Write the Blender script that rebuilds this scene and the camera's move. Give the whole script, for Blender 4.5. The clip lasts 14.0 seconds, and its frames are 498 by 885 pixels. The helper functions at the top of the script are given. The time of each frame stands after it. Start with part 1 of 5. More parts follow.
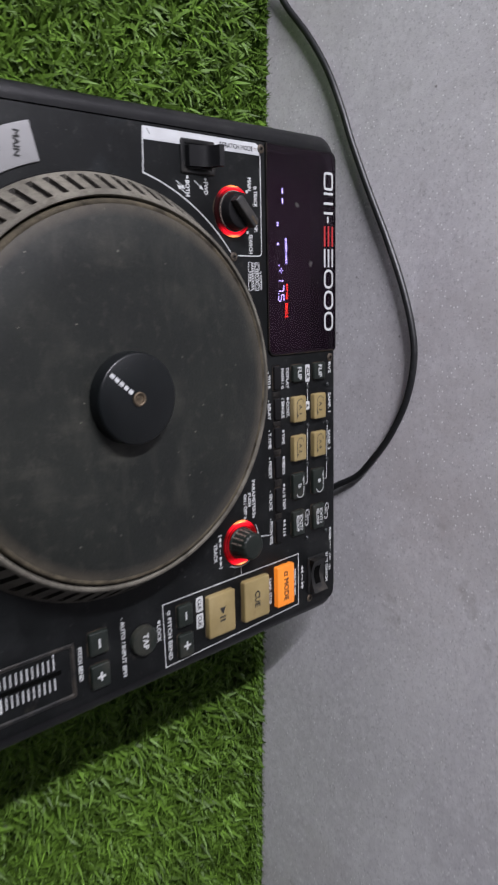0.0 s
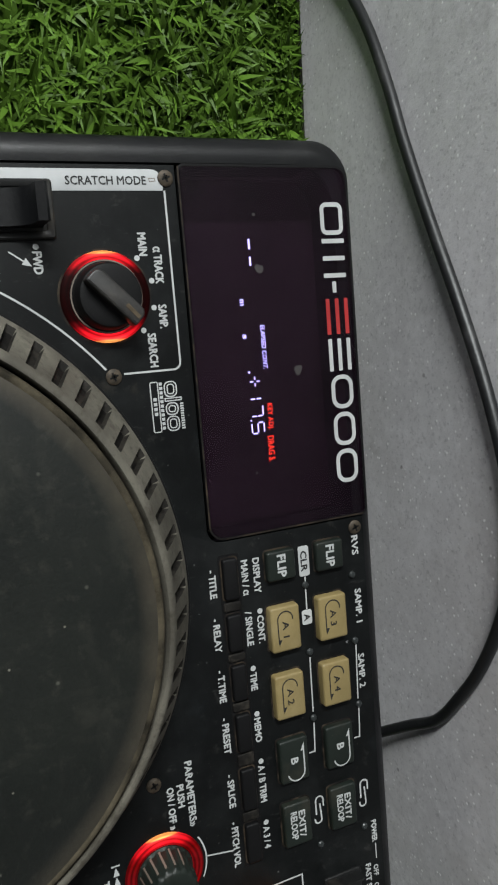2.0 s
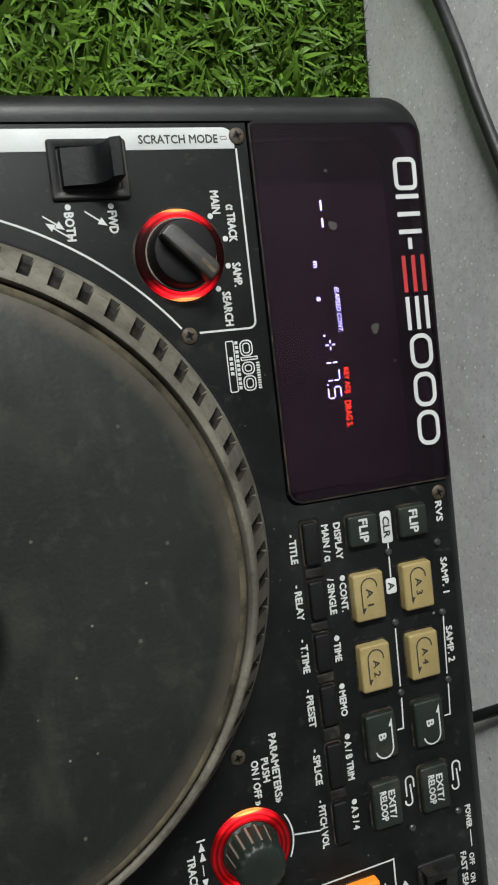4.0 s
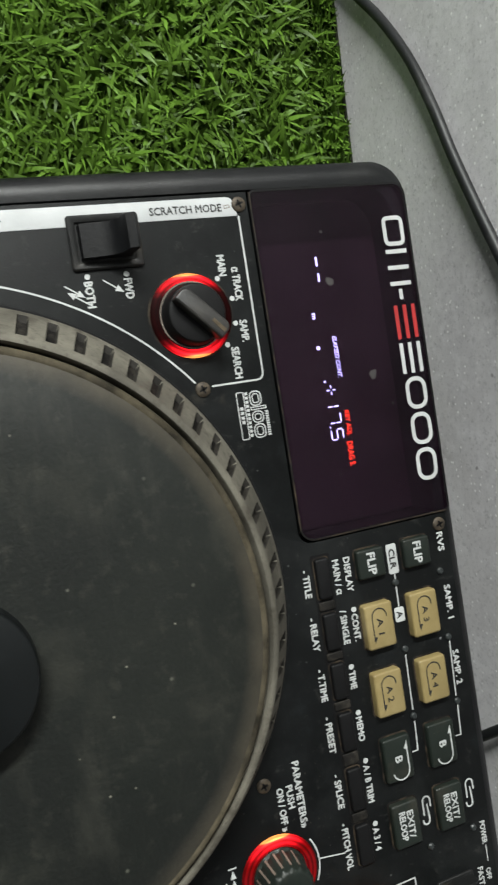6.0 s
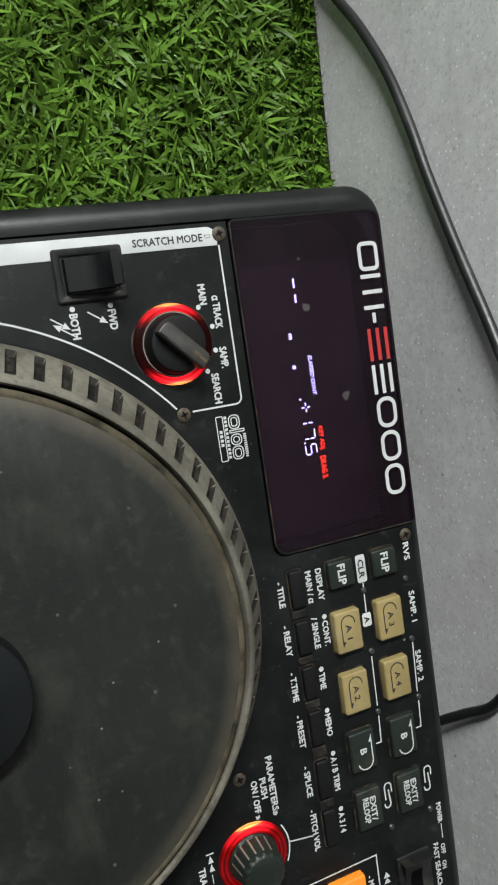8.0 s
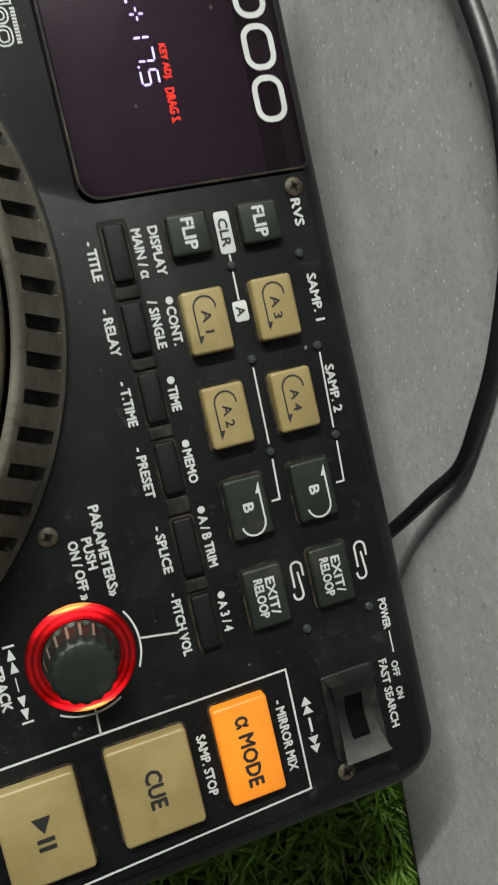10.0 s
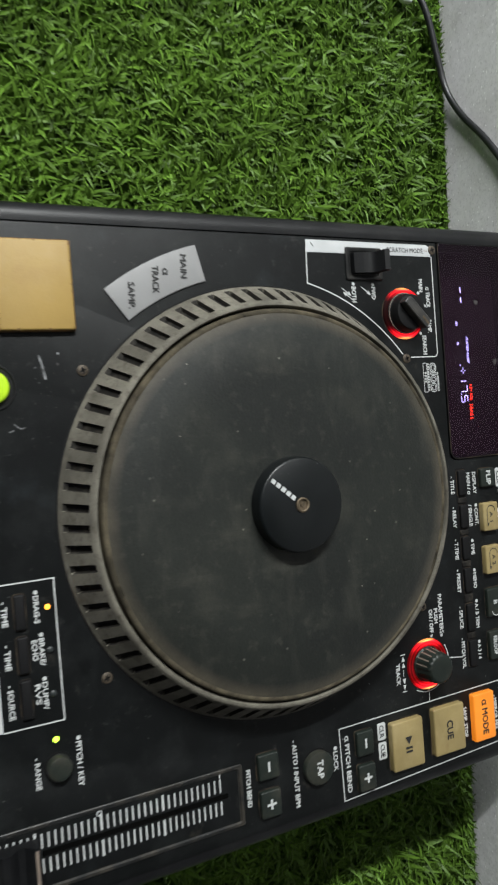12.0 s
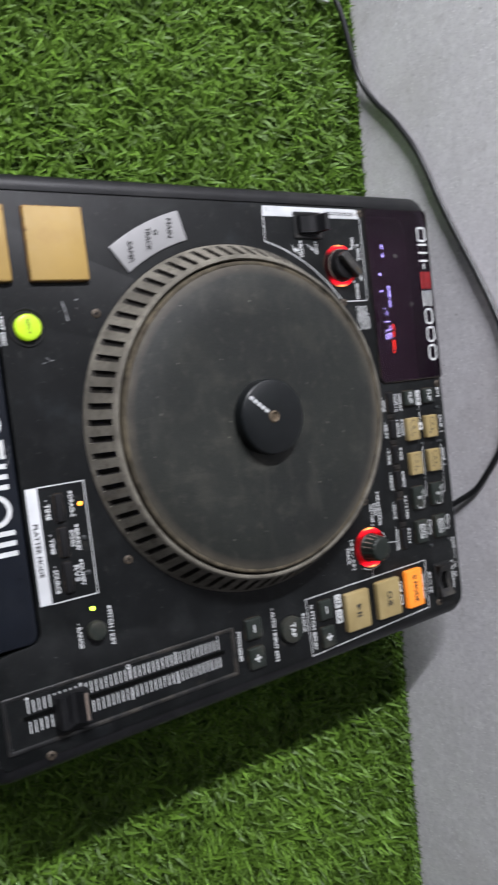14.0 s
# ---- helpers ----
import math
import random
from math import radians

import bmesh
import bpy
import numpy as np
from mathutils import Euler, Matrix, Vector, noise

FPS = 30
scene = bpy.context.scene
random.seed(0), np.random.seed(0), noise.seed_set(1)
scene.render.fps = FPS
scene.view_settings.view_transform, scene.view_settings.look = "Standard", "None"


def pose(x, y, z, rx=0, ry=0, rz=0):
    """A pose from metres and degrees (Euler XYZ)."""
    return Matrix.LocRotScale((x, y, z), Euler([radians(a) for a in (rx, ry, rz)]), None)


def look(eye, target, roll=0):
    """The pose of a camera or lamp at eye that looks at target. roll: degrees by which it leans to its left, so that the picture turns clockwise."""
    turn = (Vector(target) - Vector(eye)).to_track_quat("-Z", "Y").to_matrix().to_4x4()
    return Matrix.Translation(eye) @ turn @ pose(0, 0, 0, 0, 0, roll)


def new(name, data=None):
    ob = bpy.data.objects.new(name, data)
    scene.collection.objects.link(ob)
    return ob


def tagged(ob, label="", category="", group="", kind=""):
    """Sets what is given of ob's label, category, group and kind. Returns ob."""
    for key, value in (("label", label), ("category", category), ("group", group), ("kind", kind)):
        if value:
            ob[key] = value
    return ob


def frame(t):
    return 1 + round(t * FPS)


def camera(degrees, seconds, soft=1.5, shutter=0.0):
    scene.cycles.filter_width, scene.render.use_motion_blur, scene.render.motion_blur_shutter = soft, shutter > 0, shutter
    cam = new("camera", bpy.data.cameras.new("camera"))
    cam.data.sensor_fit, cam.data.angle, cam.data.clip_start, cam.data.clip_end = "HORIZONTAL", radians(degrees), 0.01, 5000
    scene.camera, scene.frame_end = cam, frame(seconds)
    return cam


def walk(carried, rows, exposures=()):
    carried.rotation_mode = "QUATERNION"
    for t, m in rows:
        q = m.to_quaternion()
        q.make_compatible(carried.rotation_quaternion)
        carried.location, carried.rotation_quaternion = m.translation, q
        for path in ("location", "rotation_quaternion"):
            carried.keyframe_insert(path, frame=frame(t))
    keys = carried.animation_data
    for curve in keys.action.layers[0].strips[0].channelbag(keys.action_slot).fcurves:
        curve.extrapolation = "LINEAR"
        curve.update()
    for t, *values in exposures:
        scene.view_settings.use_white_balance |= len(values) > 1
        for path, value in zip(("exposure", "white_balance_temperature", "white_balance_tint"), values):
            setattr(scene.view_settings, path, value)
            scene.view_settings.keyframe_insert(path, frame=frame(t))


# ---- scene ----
cam = camera(36.35, 14.0, soft=2.1, shutter=0.25)
# seconds, eye, target, roll
PATH = [
    (0.0, (0.0208, -0.1240, 0.4690), (0.0692, 0.0439, 0.2903), 100.36),
    (0.5, (0.0119, -0.0074, 0.4447), (0.0550, 0.1430, 0.2497), 99.46),
    (1.0, (0.0074, 0.0711, 0.4003), (0.0471, 0.1965, 0.1877), 100.24),
    (1.5, (-0.0074, 0.1110, 0.3807), (0.0280, 0.2211, 0.1591), 101.53),
    (2.0, (-0.0090, 0.1310, 0.3728), (0.0245, 0.2277, 0.1447), 102.83),
    (2.5, (-0.0007, 0.1486, 0.3689), (0.0312, 0.2347, 0.1364), 103.65),
    (3.0, (-0.0050, 0.1391, 0.3552), (0.0248, 0.2224, 0.1213), 103.09),
    (3.5, (-0.0002, 0.1221, 0.3599), (0.0249, 0.2055, 0.1255), 100.19),
    (3.7, (0.0102, 0.1252, 0.3642), (0.0339, 0.2049, 0.1285), 99.72),
    (5.8, (0.0196, 0.1216, 0.3752), (0.0358, 0.2051, 0.1401), 91.20),
    (6.0, (0.0056, 0.1110, 0.3810), (0.0195, 0.1960, 0.1463), 89.75),
    (6.5, (0.0369, 0.0889, 0.3759), (0.0386, 0.1762, 0.1417), 80.54),
    (7.0, (0.0152, 0.0839, 0.4107), (0.0266, 0.1798, 0.1801), 85.43),
    (7.5, (-0.0111, 0.1164, 0.4078), (0.0140, 0.2084, 0.1767), 94.38),
    (8.0, (-0.0236, 0.1088, 0.3918), (0.0092, 0.1994, 0.1611), 100.05),
    (8.2, (-0.0212, 0.1163, 0.3938), (0.0142, 0.2058, 0.1631), 102.34),
    (10.3, (0.1184, 0.1959, 0.3274), (0.1412, 0.2574, 0.0861), 96.61),
    (10.5, (0.1121, 0.1789, 0.3386), (0.1318, 0.2433, 0.0978), 93.46),
    (11.0, (0.0815, 0.1141, 0.3857), (0.0970, 0.1958, 0.1499), 88.89),
    (11.5, (0.0338, 0.0127, 0.4240), (0.0458, 0.1113, 0.1946), 89.49),
    (12.0, (0.0312, -0.0925, 0.4760), (0.0369, 0.0198, 0.2528), 88.32),
    (12.5, (0.0435, -0.1825, 0.5026), (0.0473, -0.0593, 0.2851), 87.81),
    (13.0, (0.0585, -0.2257, 0.4873), (0.0620, -0.0982, 0.2723), 87.18),
    (13.5, (0.0678, -0.2357, 0.4645), (0.0754, -0.1022, 0.2533), 87.07),
    (14.0, (0.0560, -0.1791, 0.5374), (0.0721, -0.0410, 0.3296), 88.78),
]
# seconds, stops, kelvin, tint
EXPOSURES = [(0.0, -0.05, 6250, 26), (0.5, -0.33, 6400, 14), (1.0, -0.4, 6400, 12), (3.0, -0.4, 6550, 11), (3.7, -0.05, 6600, 10), (5.8, 0.06, 6650, 10), (8.2, 0.04, 6550, 10),
             (10.3, 0.0, 6900, 8), (11.0, 0.0, 6550, 10), (11.5, 0.0, 6550, 11), (12.0, 0.0, 6500, 12), (12.5, 0.0, 6200, 20), (13.0, -0.05, 6100, 24), (13.5, 0.0, 6100, 24), (14.0, 0.33, 6250, 22)]
walk(cam, [(t, look(eye, target, roll)) for t, eye, target, roll in PATH], EXPOSURES)

# ---- light: a lamp tube high on one side and an added unseen fill lamp, in a closed room ----
world = bpy.data.worlds.new("world")
world.use_nodes = True
world.node_tree.nodes["Background"].inputs[0].default_value = (0.9, 0.95, 1.0, 1)
world.node_tree.nodes["Background"].inputs[1].default_value = 0.15
scene.world = world


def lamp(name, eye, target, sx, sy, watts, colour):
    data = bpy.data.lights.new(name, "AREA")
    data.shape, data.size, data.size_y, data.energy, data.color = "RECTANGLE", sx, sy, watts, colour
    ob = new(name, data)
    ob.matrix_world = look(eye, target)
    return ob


lamp("tube_lamp", (-1.68, -0.26, 1.9), (0.1, -0.1, 0.1), 1.2, 0.06, 101, (0.955, 1.0, 0.975))
# weak fill added from above to soften the shadows; no such lamp is seen
lamp("fill_lamp", (-0.6, -0.7, 2.6), (0.0, -0.1, 0.0), 1.0, 1.0, 2.5, (0.955, 1.0, 0.975))

# ---- units: U metres to one drawing unit, top panel at height 0 ----
U, Z0 = 0.0011, 114.0


def V(x, y, z):
    return Vector((x * U, y * U, (z + Z0) * U))


# ---- materials ----
def material(name, colour, rough=0.5, metal=0.0, dark=0.75, scale=60.0, fine=900.0, bump=0.1, dust=None, dust_at=(0.55, 0.8), rough_var=0.1, spec=0.5, island=0.0, coat=0.0, specks=0.0, speck=(0.3, 0.3, 0.28), sheen=0.0):
    """Principled surface with broad stains, fine grain, relief and a film of dust."""
    m = bpy.data.materials.new(name)
    m.use_nodes = True
    nt = m.node_tree
    n, l = nt.nodes, nt.links
    b = n["Principled BSDF"]
    b.inputs["Metallic"].default_value = metal
    b.inputs["Specular IOR Level"].default_value = spec
    b.inputs["Coat Weight"].default_value = coat
    tc = n.new("ShaderNodeTexCoord")
    big, small = n.new("ShaderNodeTexNoise"), n.new("ShaderNodeTexNoise")
    big.inputs["Scale"].default_value, big.inputs["Detail"].default_value = scale, 5
    small.inputs["Scale"].default_value, small.inputs["Detail"].default_value = fine, 3
    for t in (big, small):
        l.new(tc.outputs["Object"], t.inputs["Vector"])
    ramp = n.new("ShaderNodeMix")
    ramp.data_type = "RGBA"
    ramp.inputs[6].default_value = (*[c * dark for c in colour], 1)
    ramp.inputs[7].default_value = (*colour, 1)
    mapr = n.new("ShaderNodeMapRange")
    mapr.inputs[1].default_value, mapr.inputs[2].default_value = 0.35, 0.65
    l.new(big.outputs["Fac"], mapr.inputs[0])
    l.new(mapr.outputs[0], ramp.inputs[0])
    out = ramp.outputs[2]
    if dust:
        dn = n.new("ShaderNodeTexNoise")
        dn.inputs["Scale"].default_value, dn.inputs["Detail"].default_value, dn.inputs["Roughness"].default_value = scale * 0.55, 8, 0.7
        l.new(tc.outputs["Object"], dn.inputs["Vector"])
        dr = n.new("ShaderNodeMapRange")
        dr.inputs[1].default_value, dr.inputs[2].default_value = dust_at
        l.new(dn.outputs["Fac"], dr.inputs[0])
        dm = n.new("ShaderNodeMix")
        dm.data_type = "RGBA"
        dm.inputs[7].default_value = (*dust, 1)
        l.new(dr.outputs[0], dm.inputs[0])
        l.new(out, dm.inputs[6])
        out = dm.outputs[2]
    if specks:
        vo = n.new("ShaderNodeTexVoronoi")
        vo.inputs["Scale"].default_value = specks
        l.new(tc.outputs["Object"], vo.inputs["Vector"])
        sep = n.new("ShaderNodeSeparateColor")
        l.new(vo.outputs["Color"], sep.inputs[0])
        near, some, both = n.new("ShaderNodeMapRange"), n.new("ShaderNodeMapRange"), n.new("ShaderNodeMath")
        near.inputs[1].default_value, near.inputs[2].default_value, near.inputs[3].default_value, near.inputs[4].default_value = 0.03, 0.09, 1, 0
        some.inputs[1].default_value, some.inputs[2].default_value = 0.72, 1.0
        both.operation = "MULTIPLY"
        l.new(vo.outputs["Distance"], near.inputs[0])
        l.new(sep.outputs[0], some.inputs[0])
        l.new(near.outputs[0], both.inputs[0])
        l.new(some.outputs[0], both.inputs[1])
        sm = n.new("ShaderNodeMix")
        sm.data_type = "RGBA"
        sm.inputs[7].default_value = (*speck, 1)
        l.new(both.outputs[0], sm.inputs[0])
        l.new(out, sm.inputs[6])
        out = sm.outputs[2]
    if sheen:
        b.inputs["Sheen Weight"].default_value, b.inputs["Sheen Roughness"].default_value = sheen, 0.45
    if island:
        geo = n.new("ShaderNodeNewGeometry")
        hs = n.new("ShaderNodeHueSaturation")
        mr = n.new("ShaderNodeMapRange")
        mr.inputs[3].default_value, mr.inputs[4].default_value = 1 - island, 1 + island
        l.new(geo.outputs["Random Per Island"], mr.inputs[0])
        l.new(mr.outputs[0], hs.inputs["Value"])
        l.new(out, hs.inputs["Color"])
        out = hs.outputs["Color"]
    l.new(out, b.inputs["Base Color"])
    rm = n.new("ShaderNodeMapRange")
    rm.inputs[3].default_value, rm.inputs[4].default_value = rough - rough_var, rough + rough_var
    l.new(small.outputs["Fac"], rm.inputs[0])
    l.new(rm.outputs[0], b.inputs["Roughness"])
    if bump:
        bp = n.new("ShaderNodeBump")
        bp.inputs["Strength"].default_value, bp.inputs["Distance"].default_value = bump, 0.0005
        l.new(small.outputs["Fac"], bp.inputs["Height"])
        l.new(bp.outputs[0], b.inputs["Normal"])
    return m


def glow(m, colour, strength):
    b = m.node_tree.nodes["Principled BSDF"]
    b.inputs["Emission Color"].default_value = (*colour, 1)
    b.inputs["Emission Strength"].default_value = strength
    return m


def mottle(m, scale, stretch, lo, hi, colour, amount, seed=0.0, detail=6.0):
    """Stains of one colour, as noise drawn out along an axis."""
    n, l = m.node_tree.nodes, m.node_tree.links
    b = n["Principled BSDF"]
    old = b.inputs["Base Color"].links[0].from_socket
    tc, mp, no, mr, mx = n.new("ShaderNodeTexCoord"), n.new("ShaderNodeMapping"), n.new("ShaderNodeTexNoise"), n.new("ShaderNodeMapRange"), n.new("ShaderNodeMix")
    mx.data_type = "RGBA"
    mp.inputs["Location"].default_value, mp.inputs["Scale"].default_value = (seed, seed * 0.7, seed * 1.3), stretch
    no.inputs["Scale"].default_value, no.inputs["Detail"].default_value, no.inputs["Roughness"].default_value = scale, detail, 0.65
    mr.inputs[1].default_value, mr.inputs[2].default_value, mr.inputs[4].default_value = lo, hi, amount
    mx.inputs[7].default_value = (*colour, 1)
    l.new(tc.outputs["Object"], mp.inputs["Vector"])
    l.new(mp.outputs[0], no.inputs["Vector"])
    l.new(no.outputs["Fac"], mr.inputs[0])
    l.new(mr.outputs[0], mx.inputs[0])
    l.new(old, mx.inputs[6])
    l.new(mx.outputs[2], b.inputs["Base Color"])
    return m


def grains(m, scale, size, share, colour, amount=1.0):
    """Scattered round grains of one colour."""
    n, l = m.node_tree.nodes, m.node_tree.links
    b = n["Principled BSDF"]
    old = b.inputs["Base Color"].links[0].from_socket
    tc, vo, sep, near, some, both, mx = n.new("ShaderNodeTexCoord"), n.new("ShaderNodeTexVoronoi"), n.new("ShaderNodeSeparateColor"), n.new("ShaderNodeMapRange"), n.new("ShaderNodeMapRange"), n.new("ShaderNodeMath"), n.new("ShaderNodeMix")
    mx.data_type, both.operation = "RGBA", "MULTIPLY"
    vo.inputs["Scale"].default_value = scale
    near.inputs[1].default_value, near.inputs[2].default_value, near.inputs[3].default_value, near.inputs[4].default_value = size * 0.5, size, amount, 0
    some.inputs[1].default_value, some.inputs[2].default_value = 1 - share, 1 - share * 0.4
    mx.inputs[7].default_value = (*colour, 1)
    l.new(tc.outputs["Object"], vo.inputs["Vector"])
    l.new(vo.outputs["Color"], sep.inputs[0])
    l.new(vo.outputs["Distance"], near.inputs[0])
    l.new(sep.outputs[0], some.inputs[0])
    l.new(near.outputs[0], both.inputs[0])
    l.new(some.outputs[0], both.inputs[1])
    l.new(both.outputs[0], mx.inputs[0])
    l.new(old, mx.inputs[6])
    l.new(mx.outputs[2], b.inputs["Base Color"])
    return m


M_SHELL = material("black_plastic", (0.0056, 0.0060, 0.0068), 0.40, dark=0.7, dust=(0.020, 0.020, 0.0195), dust_at=(0.52, 0.85), spec=0.3, specks=150, speck=(0.08, 0.085, 0.085))
M_PANEL = material("painted_panel", (0.0040, 0.0048, 0.0050), 0.46, dark=0.7, fine=1400, dust=(0.0150, 0.0165, 0.0165), dust_at=(0.48, 0.85), spec=0.2, specks=190, speck=(0.12, 0.125, 0.12))
mottle(M_PANEL, 26, (1, 1, 1), 0.60, 0.76, (0.024, 0.029, 0.032), 0.45, 6.2, 8)
mottle(M_PANEL, 150, (1, 1, 1), 0.62, 0.76, (0.05, 0.05, 0.046), 0.5, 3.9, 5)
mottle(M_PANEL, 48, (1, 1, 1), 0.66, 0.78, (0.055, 0.05, 0.04), 0.5, 12.4, 9)
mottle(M_PANEL, 420, (1, 0.35, 1), 0.64, 0.74, (0.045, 0.046, 0.044), 0.35, 7.7, 4)
M_COVER = material("gloss_cover", (0.0055, 0.0075, 0.0120), 0.32, dark=0.7, dust=(0.010, 0.012, 0.0145), dust_at=(0.55, 0.9), spec=0.28, specks=170, speck=(0.08, 0.09, 0.09))
# reddish tone puts the segments' glow into the bed's colour
M_VFDBED = material("display_bed", (0.010, 0.0025, 0.005), 0.6)
M_DARK = material("matt_black", (0.0036, 0.0036, 0.004), 0.6, spec=0.25)
M_KEY = material("key_rubber", (0.0125, 0.0175, 0.0140), 0.46, dust=(0.055, 0.048, 0.036), dust_at=(0.50, 0.80), spec=0.35, specks=330, speck=(0.12, 0.11, 0.09))
M_WHITE = material("white_print", (0.52, 0.535, 0.53), 0.5, dark=0.85, bump=0.02)
M_RED = material("red_print", (0.5, 0.03, 0.03), 0.5, bump=0.02)
M_BLACKPRINT = material("black_print", (0.02, 0.02, 0.02), 0.5, bump=0.02)
M_LABEL = material("label_white", (0.5, 0.515, 0.52), 0.45, dark=0.85, dust=(0.4, 0.36, 0.3), dust_at=(0.62, 0.9))
M_PAD = material("amber_pad", (0.32, 0.208, 0.053), 0.5, dark=0.85, scale=25, dust=(0.35, 0.25, 0.11), dust_at=(0.55, 0.9))
mottle(M_PAD, 60, (1, 1, 1), 0.55, 0.75, (0.24, 0.135, 0.035), 0.4, 2.9, 5)
M_PADEDGE = material("browned_edge", (0.20, 0.095, 0.02), 0.55, dark=0.35, scale=180)
M_GREENINK = material("dull_green_ink", (0.12, 0.19, 0.01), 0.5)
M_BEIGE = material("beige_key", (0.275, 0.210, 0.088), 0.45, dark=0.82, dust=(0.35, 0.28, 0.145), dust_at=(0.5, 0.9))
mottle(M_BEIGE, 90, (1, 1, 1), 0.58, 0.76, (0.19, 0.125, 0.045), 0.5, 3.3, 6)
M_ALPHA = glow(material("orange_lit_key", (0.55, 0.19, 0.022), 0.4, dark=0.7, scale=50), (1.0, 0.25, 0.010), 0.5)
M_LENS = material("grey_lens", (0.25, 0.25, 0.25), 0.4, dark=0.9)
M_GREEN = glow(material("green_lit_key", (0.4, 0.6, 0.02), 0.3), (0.42, 0.8, 0.005), 0.28)
M_LEDG = glow(material("green_led", (0.4, 0.6, 0.05), 0.3), (0.5, 1.0, 0.05), 4.0)
M_LEDO = glow(material("orange_led", (0.6, 0.3, 0.05), 0.3), (1.0, 0.36, 0.03), 3.0)
M_LEDOFF = material("unlit_led", (0.03, 0.035, 0.035), 0.35)
M_VFD = glow(material("display_white", (0.6, 0.6, 0.7), 0.4), (0.45, 0.55, 1.0), 7.0)
M_VFDR = glow(material("display_red", (0.5, 0.05, 0.03), 0.4), (1.0, 0.05, 0.015), 4.5)
M_MAT = material("slip_mat", (0.0034, 0.0055, 0.0036), 0.64, dark=0.65, scale=14, fine=700, bump=0.25, dust=(0.0110, 0.0125, 0.0092), dust_at=(0.45, 0.75), spec=0.42, specks=110, speck=(0.16, 0.16, 0.13), sheen=0.1)
mottle(M_MAT, 30, (1, 1, 1), 0.52, 0.74, (0.028, 0.028, 0.021), 0.6, 1.7, 9)
mottle(M_MAT, 34, (0.45, 1.6, 1), 0.54, 0.75, (0.032, 0.032, 0.025), 0.6, 4.1, 9)
mottle(M_MAT, 60, (1.3, 0.5, 1), 0.56, 0.74, (0.036, 0.035, 0.027), 0.55, 9.4, 9)
mottle(M_MAT, 190, (1, 1, 1), 0.56, 0.74, (0.038, 0.037, 0.029), 0.5, 2.3, 6)
mottle(M_MAT, 18, (1, 1, 1), 0.55, 0.70, (0.0022, 0.0032, 0.0026), 0.6, 8.3, 6)
grains(M_MAT, 210, 0.12, 0.10, (0.22, 0.21, 0.17), 0.9)


def edge_dust(m, r0, r1, colour):
    """Brown dust that has gathered towards the rim of a turned part."""
    n, l = m.node_tree.nodes, m.node_tree.links
    b = n["Principled BSDF"]
    old = b.inputs["Base Color"].links[0].from_socket
    tc, ln, mr, no, mu, mx = n.new("ShaderNodeTexCoord"), n.new("ShaderNodeVectorMath"), n.new("ShaderNodeMapRange"), n.new("ShaderNodeTexNoise"), n.new("ShaderNodeMath"), n.new("ShaderNodeMix")
    ln.operation, mu.operation, mx.data_type = "LENGTH", "MULTIPLY", "RGBA"
    no.inputs["Scale"].default_value, no.inputs["Detail"].default_value = 75, 9
    mr.inputs[1].default_value, mr.inputs[2].default_value, mr.inputs[4].default_value = r0, r1, 1.0
    l.new(tc.outputs["Object"], ln.inputs[0])
    l.new(tc.outputs["Object"], no.inputs["Vector"])
    l.new(ln.outputs["Value"], mr.inputs[0])
    l.new(mr.outputs[0], mu.inputs[0])
    l.new(no.outputs["Fac"], mu.inputs[1])
    l.new(mu.outputs[0], mx.inputs[0])
    l.new(old, mx.inputs[6])
    mx.inputs[7].default_value = (*colour, 1)
    l.new(mx.outputs[2], b.inputs["Base Color"])


edge_dust(M_MAT, 0.0915, 0.0965, (0.070, 0.058, 0.040))
M_EDGE = material("dusty_edge", (0.050, 0.043, 0.030), 0.85, dark=0.35, scale=90, spec=0.15, dust=(0.125, 0.105, 0.07), dust_at=(0.42, 0.75))
M_RING = material("platter_rubber", (0.125, 0.116, 0.094), 0.72, dark=0.6, scale=40, dust=(0.235, 0.220, 0.178), dust_at=(0.45, 0.85), spec=0.25)
mottle(M_RING, 160, (1, 1, 1), 0.52, 0.70, (0.045, 0.038, 0.029), 0.7, 2.0, 6)
mottle(M_RING, 480, (1, 1, 1), 0.55, 0.72, (0.050, 0.044, 0.034), 0.6, 5.0, 4)
# shade inside the rim's slots is put into these dark colours, besides real dirt
M_POCKET = material("shaded_slot_dirt", (0.030, 0.027, 0.023), 0.6, dark=0.4, scale=300, dust=(0.05, 0.045, 0.036), spec=0.2)
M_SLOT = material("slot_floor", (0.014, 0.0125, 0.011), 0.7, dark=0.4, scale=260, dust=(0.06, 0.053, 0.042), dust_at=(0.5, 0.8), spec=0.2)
M_GASKET = material("dusty_gasket", (0.012, 0.010, 0.009), 0.6, dark=0.4, scale=200, dust=(0.07, 0.052, 0.034), dust_at=(0.45, 0.7), spec=0.2)
# brown-grey dust tone stands in for light caught on the bevelled slopes
M_TRAY = material("tray_plastic", (0.013, 0.0135, 0.0135), 0.45, dark=0.5, scale=80, dust=(0.065, 0.056, 0.044), dust_at=(0.48, 0.75), spec=0.35)
M_HUB = material("hub_plastic", (0.005, 0.0065, 0.007), 0.32, dust=(0.016, 0.019, 0.02), dust_at=(0.55, 0.9), spec=0.35, specks=260, speck=(0.12, 0.13, 0.13))
M_SCREW = material("rusty_screw", (0.085, 0.066, 0.046), 0.6, metal=0.3, dark=0.45, scale=500)
